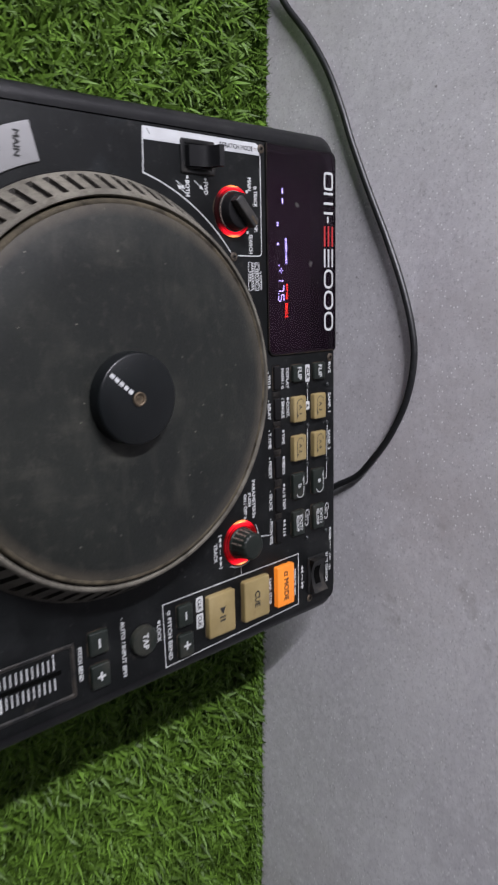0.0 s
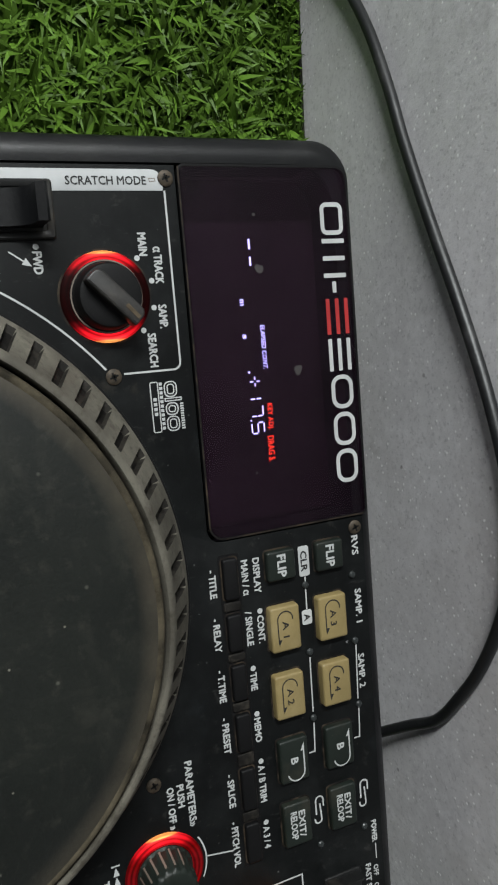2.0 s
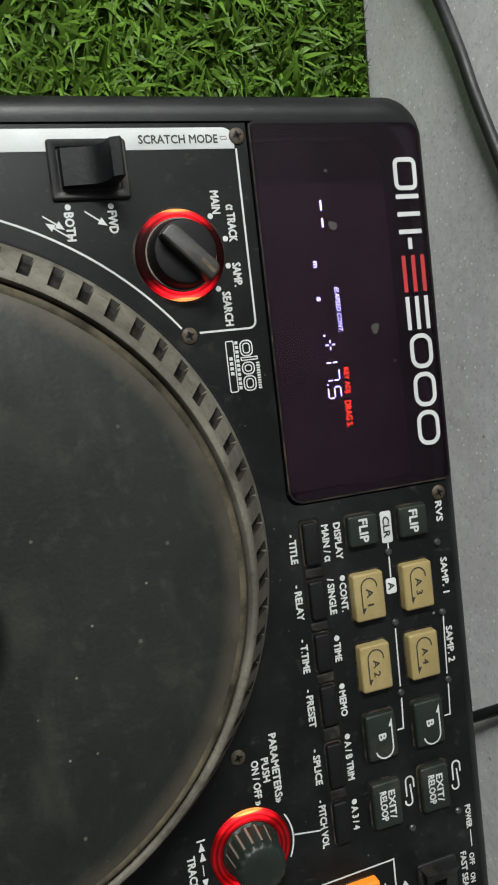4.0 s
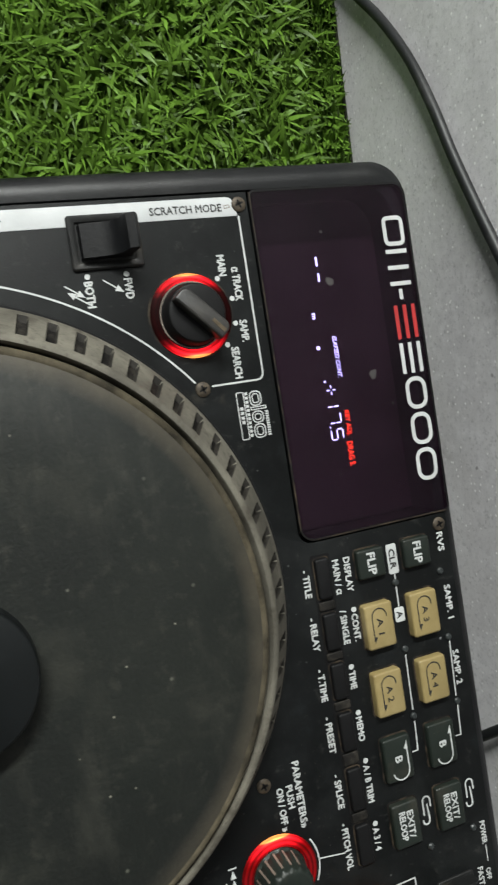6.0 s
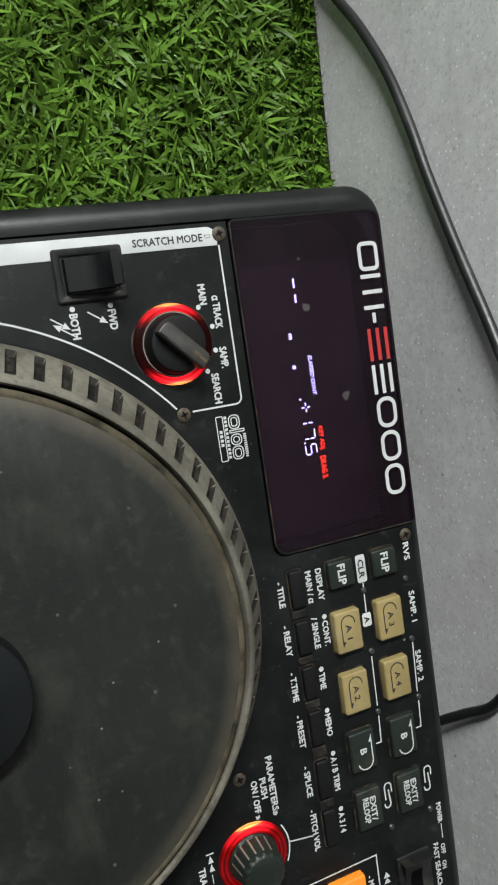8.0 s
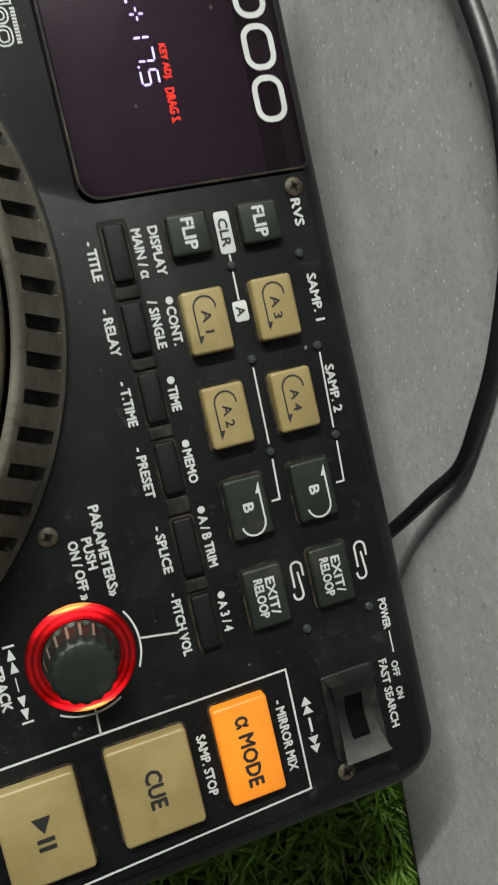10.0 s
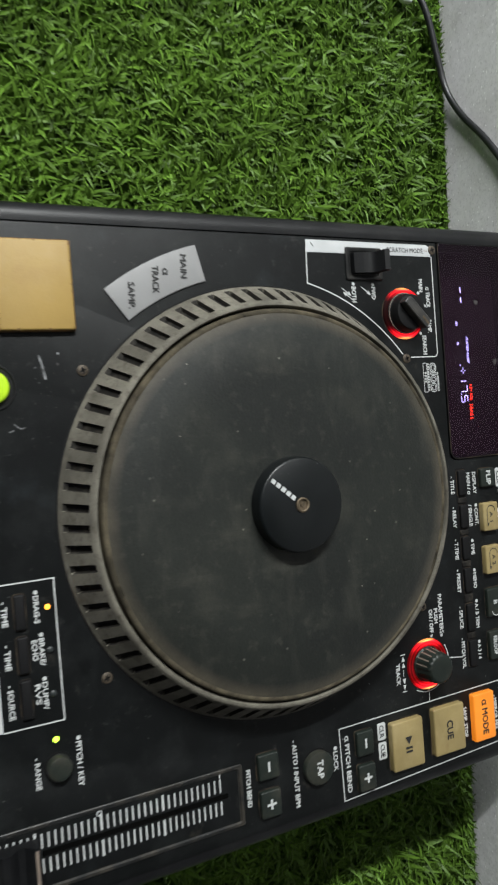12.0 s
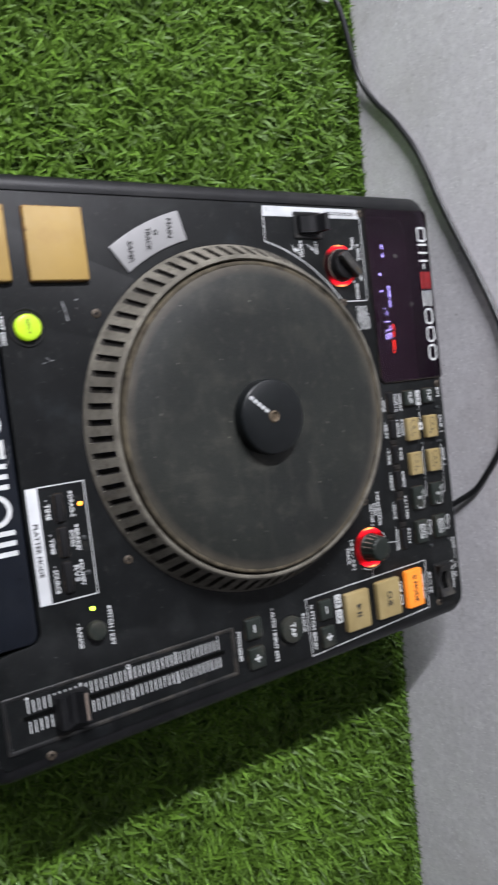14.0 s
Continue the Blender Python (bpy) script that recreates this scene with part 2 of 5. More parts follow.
# lighter than the knob: the fin's lit face is put into the colour
M_FIN = material("lit_fin_grey", (0.028, 0.027, 0.026), 0.45, dark=0.6, scale=120, dust=(0.06, 0.055, 0.048), dust_at=(0.5, 0.8))
M_SCRATCH = material("bare_scratch", (0.20, 0.205, 0.21), 0.6, dark=0.2, scale=500)
# near-black that stands in for the shade inside a slot or hollow
M_HOLE = material("hole_shade_black", (0.002, 0.002, 0.002), 0.8, spec=0.05)
M_BRASS = material("spindle_brass", (0.17, 0.13, 0.085), 0.5, metal=0.6, dark=0.4, scale=300)
M_CABLE = material("cable_rubber", (0.013, 0.014, 0.015), 0.42, dust=(0.06, 0.06, 0.06))
M_WORN = material("worn_edge", (0.022, 0.018, 0.015), 0.5, dark=0.2, scale=150)
# dark colour for the shade in the gap at the wall's foot
M_FOOT = material("gap_shade", (0.020, 0.022, 0.014), 0.85, dark=0.4, scale=60, spec=0.1, dust=(0.06, 0.055, 0.045), dust_at=(0.55, 0.8))
M_BACK = material("mat_backing", (0.016, 0.028, 0.008), 0.9)
M_FLOOR = material("floor_tile", (0.2, 0.2, 0.2), 0.5, scale=6)
M_WALL = material("wall_paint_grey", (0.76, 0.75, 0.765), 0.42, dark=0.84, scale=7, fine=900, bump=0.2, dust=(0.73, 0.72, 0.735), dust_at=(0.42, 0.7), rough_var=0.18)
mottle(M_WALL, 9, (0.5, 1, 1.6), 0.46, 0.70, (0.60, 0.585, 0.61), 0.75, 3.1, 9)
mottle(M_WALL, 160, (1, 1, 1), 0.45, 0.70, (0.82, 0.81, 0.83), 0.75, 1.1, 5)
mottle(M_WALL, 330, (1, 1, 1), 0.52, 0.70, (0.46, 0.45, 0.475), 0.4, 5.1, 3)
mottle(M_WALL, 26, (1, 1, 1), 0.62, 0.74, (0.34, 0.32, 0.31), 0.6, 9.1, 6)
mottle(M_WALL, 5, (1, 1, 0.7), 0.52, 0.68, (0.50, 0.475, 0.47), 0.6, 14.2, 9)
mottle(M_WALL, 520, (1, 1, 1), 0.56, 0.70, (0.30, 0.295, 0.31), 0.45, 6.6, 3)
# white grains paint in the glints of the wall's sparkle
grains(M_WALL, 300, 0.22, 0.7, (1.0, 1.0, 1.0), 1.0)
grains(M_WALL, 170, 0.13, 0.3, (1.0, 1.0, 1.0), 1.0)
grains(M_WALL, 75, 0.085, 0.25, (0.15, 0.14, 0.14), 0.7)
M_ROOM = material("room_paint", (0.09, 0.09, 0.097), 0.7, scale=4)
M_GRASS = material("grass_blade", (0.090, 0.178, 0.020), 0.5, dark=0.62, scale=20, fine=300, bump=0.0, island=0.42, spec=0.22)
M_SPOT = material("dull_spot", (0.045, 0.04, 0.04), 0.8)
M_DUSTSPECK = material("dust_speck", (0.07, 0.066, 0.056), 0.9, dark=0.3, scale=200, spec=0.1)
M_GRIP = material("grip_line", (0.2, 0.16, 0.13), 0.5)
M_STEEL = material("plug_steel", (0.75, 0.75, 0.74), 0.3, metal=0.6)


def tinted_glass():
    """Thin tinted pane: passes dimmed light straight on, with a clear gloss; a purple film paints in haze."""
    m = bpy.data.materials.new("tinted_glass")
    m.use_nodes = True
    n, l = m.node_tree.nodes, m.node_tree.links
    n.remove(n["Principled BSDF"])
    clear, gloss, film, mix, add = n.new("ShaderNodeBsdfTransparent"), n.new("ShaderNodeBsdfGlossy"), n.new("ShaderNodeBsdfDiffuse"), n.new("ShaderNodeMixShader"), n.new("ShaderNodeMixShader")
    fr, tc, dn, mr = n.new("ShaderNodeLayerWeight"), n.new("ShaderNodeTexCoord"), n.new("ShaderNodeTexNoise"), n.new("ShaderNodeMapRange")
    clear.inputs[0].default_value = (0.70, 0.60, 0.70, 1)
    gloss.inputs["Roughness"].default_value = 0.24
    # purple diffuse colour stands in for the display's haze and glow
    film.inputs[0].default_value = (0.13, 0.070, 0.115, 1)
    power, gain = n.new("ShaderNodeMath"), n.new("ShaderNodeMath")
    power.operation, gain.operation = "POWER", "MULTIPLY_ADD"
    power.inputs[1].default_value, gain.inputs[1].default_value, gain.inputs[2].default_value = 4.0, 0.5, 0.013
    l.new(fr.outputs["Facing"], power.inputs[0])
    l.new(power.outputs[0], gain.inputs[0])
    dn.inputs["Scale"].default_value, dn.inputs["Detail"].default_value, dn.inputs["Roughness"].default_value = 55, 9, 0.72
    mr.inputs[1].default_value, mr.inputs[2].default_value, mr.inputs[3].default_value, mr.inputs[4].default_value = 0.40, 0.8, 0.018, 0.065
    l.new(tc.outputs["Object"], dn.inputs["Vector"])
    l.new(dn.outputs["Fac"], mr.inputs[0])
    l.new(mr.outputs[0], add.inputs[0])
    l.new(clear.outputs[0], add.inputs[1])
    l.new(film.outputs[0], add.inputs[2])
    l.new(gain.outputs[0], mix.inputs[0])
    l.new(add.outputs[0], mix.inputs[1])
    l.new(gloss.outputs[0], mix.inputs[2])
    l.new(mix.outputs[0], n["Material Output"].inputs[0])
    return m


M_GLASS = tinted_glass()
for lit in (M_VFD, M_VFDR):
    lit.cycles.emission_sampling = "NONE"


def ring_glow(floor, reach):
    """Red light guide lit by two lamps, brightest next to them."""
    m = material("red_light_ring", (0.006, 0.0005, 0.0005), 0.6, spec=0.05)
    n, l = m.node_tree.nodes, m.node_tree.links
    b = n["Principled BSDF"]
    tc, sep = n.new("ShaderNodeTexCoord"), n.new("ShaderNodeSeparateXYZ")
    l.new(tc.outputs["Object"], sep.inputs[0])
    ab = n.new("ShaderNodeMath")
    ab.operation = "ABSOLUTE"
    l.new(sep.outputs[0], ab.inputs[0])
    mr = n.new("ShaderNodeMapRange")
    mr.inputs[1].default_value, mr.inputs[2].default_value = 3.0 * U, reach * U
    l.new(ab.outputs[0], mr.inputs[0])
    ramp = n.new("ShaderNodeValToRGB")
    el = ramp.color_ramp.elements
    el[0].position, el[0].color = 0.0, (floor, floor * 0.02, floor * 0.03, 1)
    el[1].position, el[1].color = 1.0, (1.0, 0.36, 0.09, 1)
    for p, c in ((0.34, (0.004 + floor, 0.0003, 0.0004, 1)), (0.52, (0.06 + floor, 0.001, 0.002, 1)), (0.68, (0.32 + floor, 0.003, 0.006, 1)), (0.86, (0.62, 0.008, 0.014, 1)), (0.955, (0.92, 0.035, 0.03, 1))):
        e = el.new(p)
        e.color = c
    l.new(mr.outputs[0], ramp.inputs[0])
    l.new(ramp.outputs[0], b.inputs["Emission Color"])
    # moulded steps in the guide: finer rings of light
    ln, wave, part_, scuff, sc = n.new("ShaderNodeVectorMath"), n.new("ShaderNodeMath"), n.new("ShaderNodeMapRange"), n.new("ShaderNodeTexNoise"), n.new("ShaderNodeMath")
    ln.operation, wave.operation, sc.operation = "LENGTH", "SINE", "MULTIPLY"
    turns = n.new("ShaderNodeMath")
    turns.operation = "MULTIPLY"
    turns.inputs[1].default_value = 6.283 / (1.5 * U)
    l.new(tc.outputs["Object"], ln.inputs[0])
    l.new(ln.outputs["Value"], turns.inputs[0])
    l.new(turns.outputs[0], wave.inputs[0])
    part_.inputs[1].default_value, part_.inputs[2].default_value, part_.inputs[3].default_value, part_.inputs[4].default_value = -1, 1, 1.3, 3.7
    l.new(wave.outputs[0], part_.inputs[0])
    scuff.inputs["Scale"].default_value, scuff.inputs["Detail"].default_value = 260, 4
    l.new(tc.outputs["Object"], scuff.inputs["Vector"])
    l.new(part_.outputs[0], sc.inputs[0])
    sr = n.new("ShaderNodeMapRange")
    sr.inputs[1].default_value, sr.inputs[2].default_value, sr.inputs[3].default_value, sr.inputs[4].default_value = 0.3, 0.6, 0.7, 1.1
    l.new(scuff.outputs["Fac"], sr.inputs[0])
    l.new(sr.outputs[0], sc.inputs[1])
    l.new(sc.outputs[0], b.inputs["Emission Strength"])
    return m


M_RING_RED, M_RING_RED_DULL = ring_glow(0.07, 12.5), ring_glow(0.002, 12.8)


def strip_glow():
    """Blue light guide with two bright lamps along it."""
    m = material("blue_light_strip", (0.004, 0.006, 0.05), 0.5, spec=0.1)
    n, l = m.node_tree.nodes, m.node_tree.links
    b = n["Principled BSDF"]
    tc, sep = n.new("ShaderNodeTexCoord"), n.new("ShaderNodeSeparateXYZ")
    l.new(tc.outputs["Object"], sep.inputs[0])
    ramp = n.new("ShaderNodeValToRGB")
    mr = n.new("ShaderNodeMapRange")
    mr.inputs[1].default_value, mr.inputs[2].default_value = 0, 160 * U
    l.new(sep.outputs[0], mr.inputs[0])
    l.new(mr.outputs[0], ramp.inputs[0])
    el = ramp.color_ramp.elements
    el[0].position, el[0].color = 0.0, (0.003, 0.004, 0.05, 1)
    el[1].position, el[1].color = 1.0, (0.003, 0.004, 0.05, 1)
    for p, c in ((0.15, (0.002, 0.006, 0.3, 1)), (0.29, (0.07, 0.22, 1.0, 1)), (0.36, (0.001, 0.018, 0.9, 1)), (0.6, (0.001, 0.02, 0.9, 1)), (0.72, (0.07, 0.22, 1.0, 1)), (0.85, (0.002, 0.005, 0.25, 1))):
        e = el.new(p)
        e.color = c
    l.new(ramp.outputs[0], b.inputs["Emission Color"])
    b.inputs["Emission Strength"].default_value = 4.0
    return m


M_BLUE = strip_glow()


# ---- building helpers ----
def part(name, bm, mat, parent=None, label="", at=None, smooth=True):
    """One mesh object from a bmesh in world metres; at: its origin."""
    me = bpy.data.meshes.new(name)
    if at is not None:
        bmesh.ops.translate(bm, verts=bm.verts, vec=-at)
    bmesh.ops.recalc_face_normals(bm, faces=bm.faces)
    bm.to_mesh(me)
    bm.free()
    me.materials.append(mat)
    if smooth:
        me.polygons.foreach_set("use_smooth", [True] * len(me.polygons))
        me.set_sharp_from_angle(angle=radians(38))
    ob = new(name, me)
    if at is not None:
        ob.location = at
    if parent:
        ob.parent = parent
        up = Vector((0, 0, 0))
        p = parent
        while p:
            up += p.location
            p = p.parent
        ob.location = (at if at is not None else Vector((0, 0, 0))) - up
    if label:
        ob["label"] = label
    return ob


def rrect(x0, x1, y0, y1, r, n=5):
    """Rounded rectangle; r: one radius or four (x0y0, x1y0, x1y1, x0y1)."""
    rs = (r,) * 4 if isinstance(r, (int, float)) else r
    pts = []
    for (cx, cy, a0), q in zip(((x0, y0, 180), (x1, y0, 270), (x1, y1, 0), (x0, y1, 90)), rs):
        sx, sy = (1 if cx == x0 else -1), (1 if cy == y0 else -1)
        for k in range(n + 1):
            a = radians(a0 + 90 * k / n)
            pts.append((cx + sx * q + q * math.cos(a), cy + sy * q + q * math.sin(a)))
    return pts


def circle(cx, cy, r, n=32):
    return [(cx + r * math.cos(2 * math.pi * k / n), cy + r * math.sin(2 * math.pi * k / n)) for k in range(n)]


def shrunk(pts, d):
    """Outline moved inwards by d (counter-clockwise outlines)."""
    out = []
    for k in range(len(pts)):
        a, b, c = Vector(pts[k - 1]), Vector(pts[k]), Vector(pts[(k + 1) % len(pts)])
        e, f = b - a, c - b
        if e.length < 1e-6:
            e = f
        if f.length < 1e-6:
            f = e
        n1, n2 = Vector((-e.y, e.x)).normalized(), Vector((-f.y, f.x)).normalized()
        m = (n1 + n2)
        m = m.normalized() if m.length > 1e-6 else n1
        out.append(tuple(b + m * d / max(0.35, m.dot(n1))))
    return out


def stack(bm, loops, cap_bottom=False, cap_top=True):
    """Skins rings of equal length; each ring: (outline, z)."""
    rows = [[bm.verts.new(V(x, y, z if not callable(z) else z(x, y))) for x, y in pts] for pts, z in loops]
    for a, b in zip(rows[:-1], rows[1:]):
        for k in range(len(a)):
            j = (k + 1) % len(a)
            bm.faces.new((a[k], a[j], b[j], b[k]))
    if cap_top:
        bm.faces.new(rows[-1])
    if cap_bottom:
        bm.faces.new(rows[0][::-1])
    return rows


def prism(bm, pts, z0, z1, bevel=0.6, steps=3):
    """Solid with rounded upper edge."""
    loops = [(pts, z0), (pts, z1 - bevel)]
    for k in range(1, steps + 1):
        a = radians(90 * k / steps)
        loops.append((shrunk(pts, bevel * (1 - math.cos(a))), z1 - bevel + bevel * math.sin(a)))
    stack(bm, loops, cap_bottom=True)


def block(name, pts, z0, z1, mat, parent, bevel=0.6, label="", at=None):
    bm = bmesh.new()
    prism(bm, pts, z0, z1, bevel)
    return part(name, bm, mat, parent, label, at)


def tube_line(bm, pts, w, z, closed=False, h=0.12):
    """Flat painted line of width w along points."""
    p = [Vector(q) for q in pts]
    n = len(p)
    left, right = [], []
    for k in range(n):
        a = p[k - 1] if (k or closed) else p[k]
        c = p[(k + 1) % n] if (k < n - 1 or closed) else p[k]
        e, f = p[k] - a, c - p[k]
        e = e if e.length > 1e-6 else f
        f = f if f.length > 1e-6 else e
        n1, n2 = Vector((-e.y, e.x)).normalized(), Vector((-f.y, f.x)).normalized()
        m = (n1 + n2).normalized()
        m *= w / 2 / max(0.4, m.dot(n1))
        left.append(bm.verts.new(V(*(p[k] + m), z + h)))
        right.append(bm.verts.new(V(*(p[k] - m), z + h)))
    for k in range(n if closed else n - 1):
        j = (k + 1) % n
        bm.faces.new((right[k], right[j], left[j], left[k]))


def arc(cx, cy, r, a0, a1, n=24):
    return [(cx + r * math.cos(radians(a0 + (a1 - a0) * k / n)), cy + r * math.sin(radians(a0 + (a1 - a0) * k / n))) for k in range(n + 1)]


def line(name, pts, w, mat, parent, z=0.0, closed=False, label=""):
    bm = bmesh.new()
    tube_line(bm, pts, w, z, closed)
    return part(name, bm, mat, parent, label, smooth=False)


def lettering(text, x0, x1, y, h, mat, parent, z=0.0, turn=0.0, bold=0.052, shear=0.0):
    """Printed word from x0 to x1, its middle at height y, h high (capital letters)."""
    if text.startswith("• "):
        bm = bmesh.new()
        bm.faces.new([bm.verts.new(V(*q, z + 0.15)) for q in circle(x0 + h * 0.30, y, h * 0.40, 14)])
        part("print_dot", bm, mat, parent, smooth=False)
        text, x0 = text[2:], x0 + h * 0.95
    cu = bpy.data.curves.new("lettering", "FONT")
    cu.body, cu.size, cu.resolution_u, cu.shear = text, 1.0, 2, shear
    tmp = bpy.data.objects.new("lettering", cu)
    thin = bpy.data.meshes.new_from_object(tmp)
    bpy.data.objects.remove(tmp)
    bpy.data.curves.remove(cu)
    co = np.zeros(len(thin.vertices) * 3)
    thin.vertices.foreach_get("co", co)
    co = co.reshape(-1, 3)
    faces = [tuple(p.vertices) for p in thin.polygons]
    bpy.data.meshes.remove(thin)
    lo, hi = co.min(0), co.max(0)
    cap = 0.73
    px = ((co[:, 0] - lo[0]) / max(hi[0] - lo[0], 1e-6) - 0.5) * (x1 - x0)
    py = (co[:, 1] / cap - 0.5) * h
    c, s = math.cos(radians(turn)), math.sin(radians(turn))
    cx = (x0 + x1) / 2
    verts, polys = [], []
    # strokes are thickened by shifted copies
    for k, (dx, dy) in enumerate(((0, 0), (bold, 0), (-bold, 0), (0, bold), (0, -bold))):
        qx, qy = px + dx * h, py + dy * h
        base = len(verts)
        verts += [((cx + a * c - b * s) * U, (y + a * s + b * c) * U, (z + 0.13 + 0.012 * k + Z0) * U) for a, b in zip(qx, qy)]
        polys += [tuple(i + base for i in f) for f in faces]
    me = bpy.data.meshes.new("lettering")
    me.from_pydata(verts, [], polys)
    me.materials.clear()
    me.materials.append(mat)
    ob = new("lettering", me)
    ob.parent = parent
    up = Vector((0, 0, 0))
    p = parent
    while p:
        up += p.location
        p = p.parent
    ob.location = -up
    return ob


def lathe(bm, cx, cy, profile, n=96):
    """Turned body; profile: (r, z) from the outside in, closed at the middle."""
    rows = []
    for r, z in profile:
        rows.append([bm.verts.new(V(cx + r * math.cos(2 * math.pi * k / n), cy + r * math.sin(2 * math.pi * k / n), z)) for k in range(n)])
    for a, b in zip(rows[:-1], rows[1:]):
        for k in range(n):
            j = (k + 1) % n
            bm.faces.new((a[k], a[j], b[j], b[k]))
    bm.faces.new(rows[-1])


# ---- the room ----
def slab(name, lo, hi, mat, label, category):
    bm = bmesh.new()
    bmesh.ops.create_cube(bm, size=1.0)
    for v in bm.verts:
        v.co = Vector([lo[i] + (v.co[i] + 0.5) * (hi[i] - lo[i]) for i in range(3)])
    return tagged(part(name, bm, mat, smooth=False), label, category, kind="structure")


slab("floor", (-1.8, -2.4, -0.1), (2.4, 0.45, 0.0), M_FLOOR, "grey tiled floor below the artificial grass mat", "floor")
slab("wall_west", (-1.92, -2.4, 0.0), (-1.8, 0.6, 2.7), M_ROOM, "plain dim grey painted side wall", "wall")
slab("wall_east", (2.4, -2.4, 0.0), (2.52, 0.6, 2.7), M_ROOM, "plain dim grey painted side wall", "wall")
slab("wall_south", (-1.8, -2.52, 0.0), (2.4, -2.4, 2.7), M_ROOM, "plain dim grey painted wall behind", "wall")
slab("ceiling", (-1.8, -2.4, 2.7), (2.4, 0.6, 2.8), M_ROOM, "plain dim grey painted ceiling", "ceiling")

WALL_Y0, WALL_K = 293.0, -0.034   # the grey wall's face: y = WALL_Y0 + WALL_K * x


def wall_y(x):
    return WALL_Y0 + WALL_K * x


def grey_wall():
    bm = bmesh.new()
    xa, xb = -1750, 2300
    ring = [(xa, wall_y(xa)), (xb, wall_y(xb)), (xb, wall_y(xb) + 130), (xa, wall_y(xa) + 130)]
    stack(bm, [(ring, -Z0), (ring, 2340)], cap_bottom=True)
    tagged(part("wall_north", bm, M_WALL, smooth=False), "grey painted wall with fine grain and faint stains, its sparkle painted as white specks", "wall", kind="structure")


grey_wall()


def grass_mat():
    bm = bmesh.new()
    xa, xb = -424, 564
    ring = [(xa, -334), (xb, -334), (xb, wall_y(xb) - 1.5), (xa, wall_y(xa) - 1.5)]
    stack(bm, [(ring, -Z0 + 0.5), (ring, -Z0 + 4)], cap_bottom=True)
    tagged(part("mat_backing", bm, M_BACK, smooth=False), "dark woven backing of the artificial grass mat on the floor", "mat", kind="structure")


grass_mat()


# dark strip stands in for the shadowed gap behind the mat
def wall_foot():
    bm = bmesh.new()
    xa, xb = -424, 564
    ring = [(xa, wall_y(xa) - 1.2), (xb, wall_y(xb) - 1.2), (xb, wall_y(xb) + 0.4), (xa, wall_y(xa) + 0.4)]
    prism(bm, ring, -Z0 + 0.5, -Z0 + 16.5, 0.5)
    tagged(part("trim", bm, M_FOOT), "thin dark strip painted in for the shaded gap between the grass mat and the wall", "trim", kind="structure")


wall_foot()


def blades(name, count, seed, x_range, y_range, hole):
    rng = np.random.default_rng(seed)
    roots = rng.uniform((x_range[0], y_range[0]), (x_range[1], y_range[1]), (count // 6, 2))
    roots = np.repeat(roots, 6, 0) + rng.normal(0, 1.6, (count // 6 * 6, 2))
    # a close row of tufts along the wall
    row = rng.uniform(x_range[0], x_range[1], count // 22)
    row = np.stack([row, WALL_Y0 + WALL_K * row - rng.uniform(4, 13, len(row))], 1)
    roots = np.concatenate([roots, row])
    keep = roots[:, 1] < WALL_Y0 + WALL_K * roots[:, 0] - 3.5
    keep &= ~((roots[:, 0] > hole[0]) & (roots[:, 0] < hole[1]) & (roots[:, 1] > hole[2]) & (roots[:, 1] < hole[3]))
    p = roots[keep]
    n = len(p)
    az = rng.uniform(0, 2 * np.pi, n)
    length = rng.uniform(16, 29, n)
    lean0, lean1 = rng.uniform(5, 45, n), rng.uniform(50, 115, n)
    width = rng.uniform(0.7, 1.45, n)
    edge = WALL_Y0 + WALL_K * p[:, 0] - p[:, 1]
    length = np.where(edge < 26, length * 0.8, length)
    lean0 = np.where(edge < 26, lean0 * 0.6, lean0)
    lean1 = np.where(edge < 14, lean1 * 0.75, lean1)
    twist = az + rng.normal(0, 0.5, n)
    side = np.stack([-np.sin(twist), np.cos(twist), rng.normal(0, 0.25, n)], 1)
    ahead = np.stack([np.cos(az), np.sin(az)], 1)
    pos = np.concatenate([p, np.full((n, 1), -Z0 + 4.0)], 1)
    rings = []
    steps = 4
    for k in range(steps + 1):
        f = k / steps
        w = width * (1.0 if k < steps - 1 else (0.75 if k == steps - 1 else 0.08))
        rings.append(np.stack([pos - side * w[:, None], pos + side * w[:, None]], 1))
        a = np.radians(lean0 + (lean1 - lean0) * f)
        d = np.concatenate([ahead * np.sin(a)[:, None], np.cos(a)[:, None]], 1)
        pos = pos + d * (length / steps)[:, None]
    v = np.stack(rings, 1).reshape(n, -1, 3)
    v[..., 1] = np.minimum(v[..., 1], WALL_Y0 + WALL_K * v[..., 0] - 2.5)
    co = v.reshape(-1, 3)
    co = np.stack([co[:, 0] * U, co[:, 1] * U, (co[:, 2] + Z0) * U], 1)
    base = np.arange(n)[:, None] * (2 * (steps + 1))
    quads = np.concatenate([base + np.array([2 * k, 2 * k + 1, 2 * k + 3, 2 * k + 2]) for k in range(steps)], 1).reshape(-1, 4)
    me = bpy.data.meshes.new(name)
    me.vertices.add(len(co))
    me.vertices.foreach_set("co", co.ravel())
    me.loops.add(quads.size)
    me.loops.foreach_set("vertex_index", quads.ravel())
    me.polygons.add(len(quads))
    me.polygons.foreach_set("loop_start", np.arange(len(quads)) * 4)
    me.polygons.foreach_set("use_smooth", np.ones(len(quads), bool))
    me.update(calc_edges=True)
    me.materials.append(M_GRASS)
    return new(name, me)


tagged(blades("artificial_grass", 170000, 3, (-420, 560), (-330, 300), (-55, 213, -72, 245)), "dense green plastic blades of artificial grass, tangled and glossy", "artificial grass", kind="stuff")

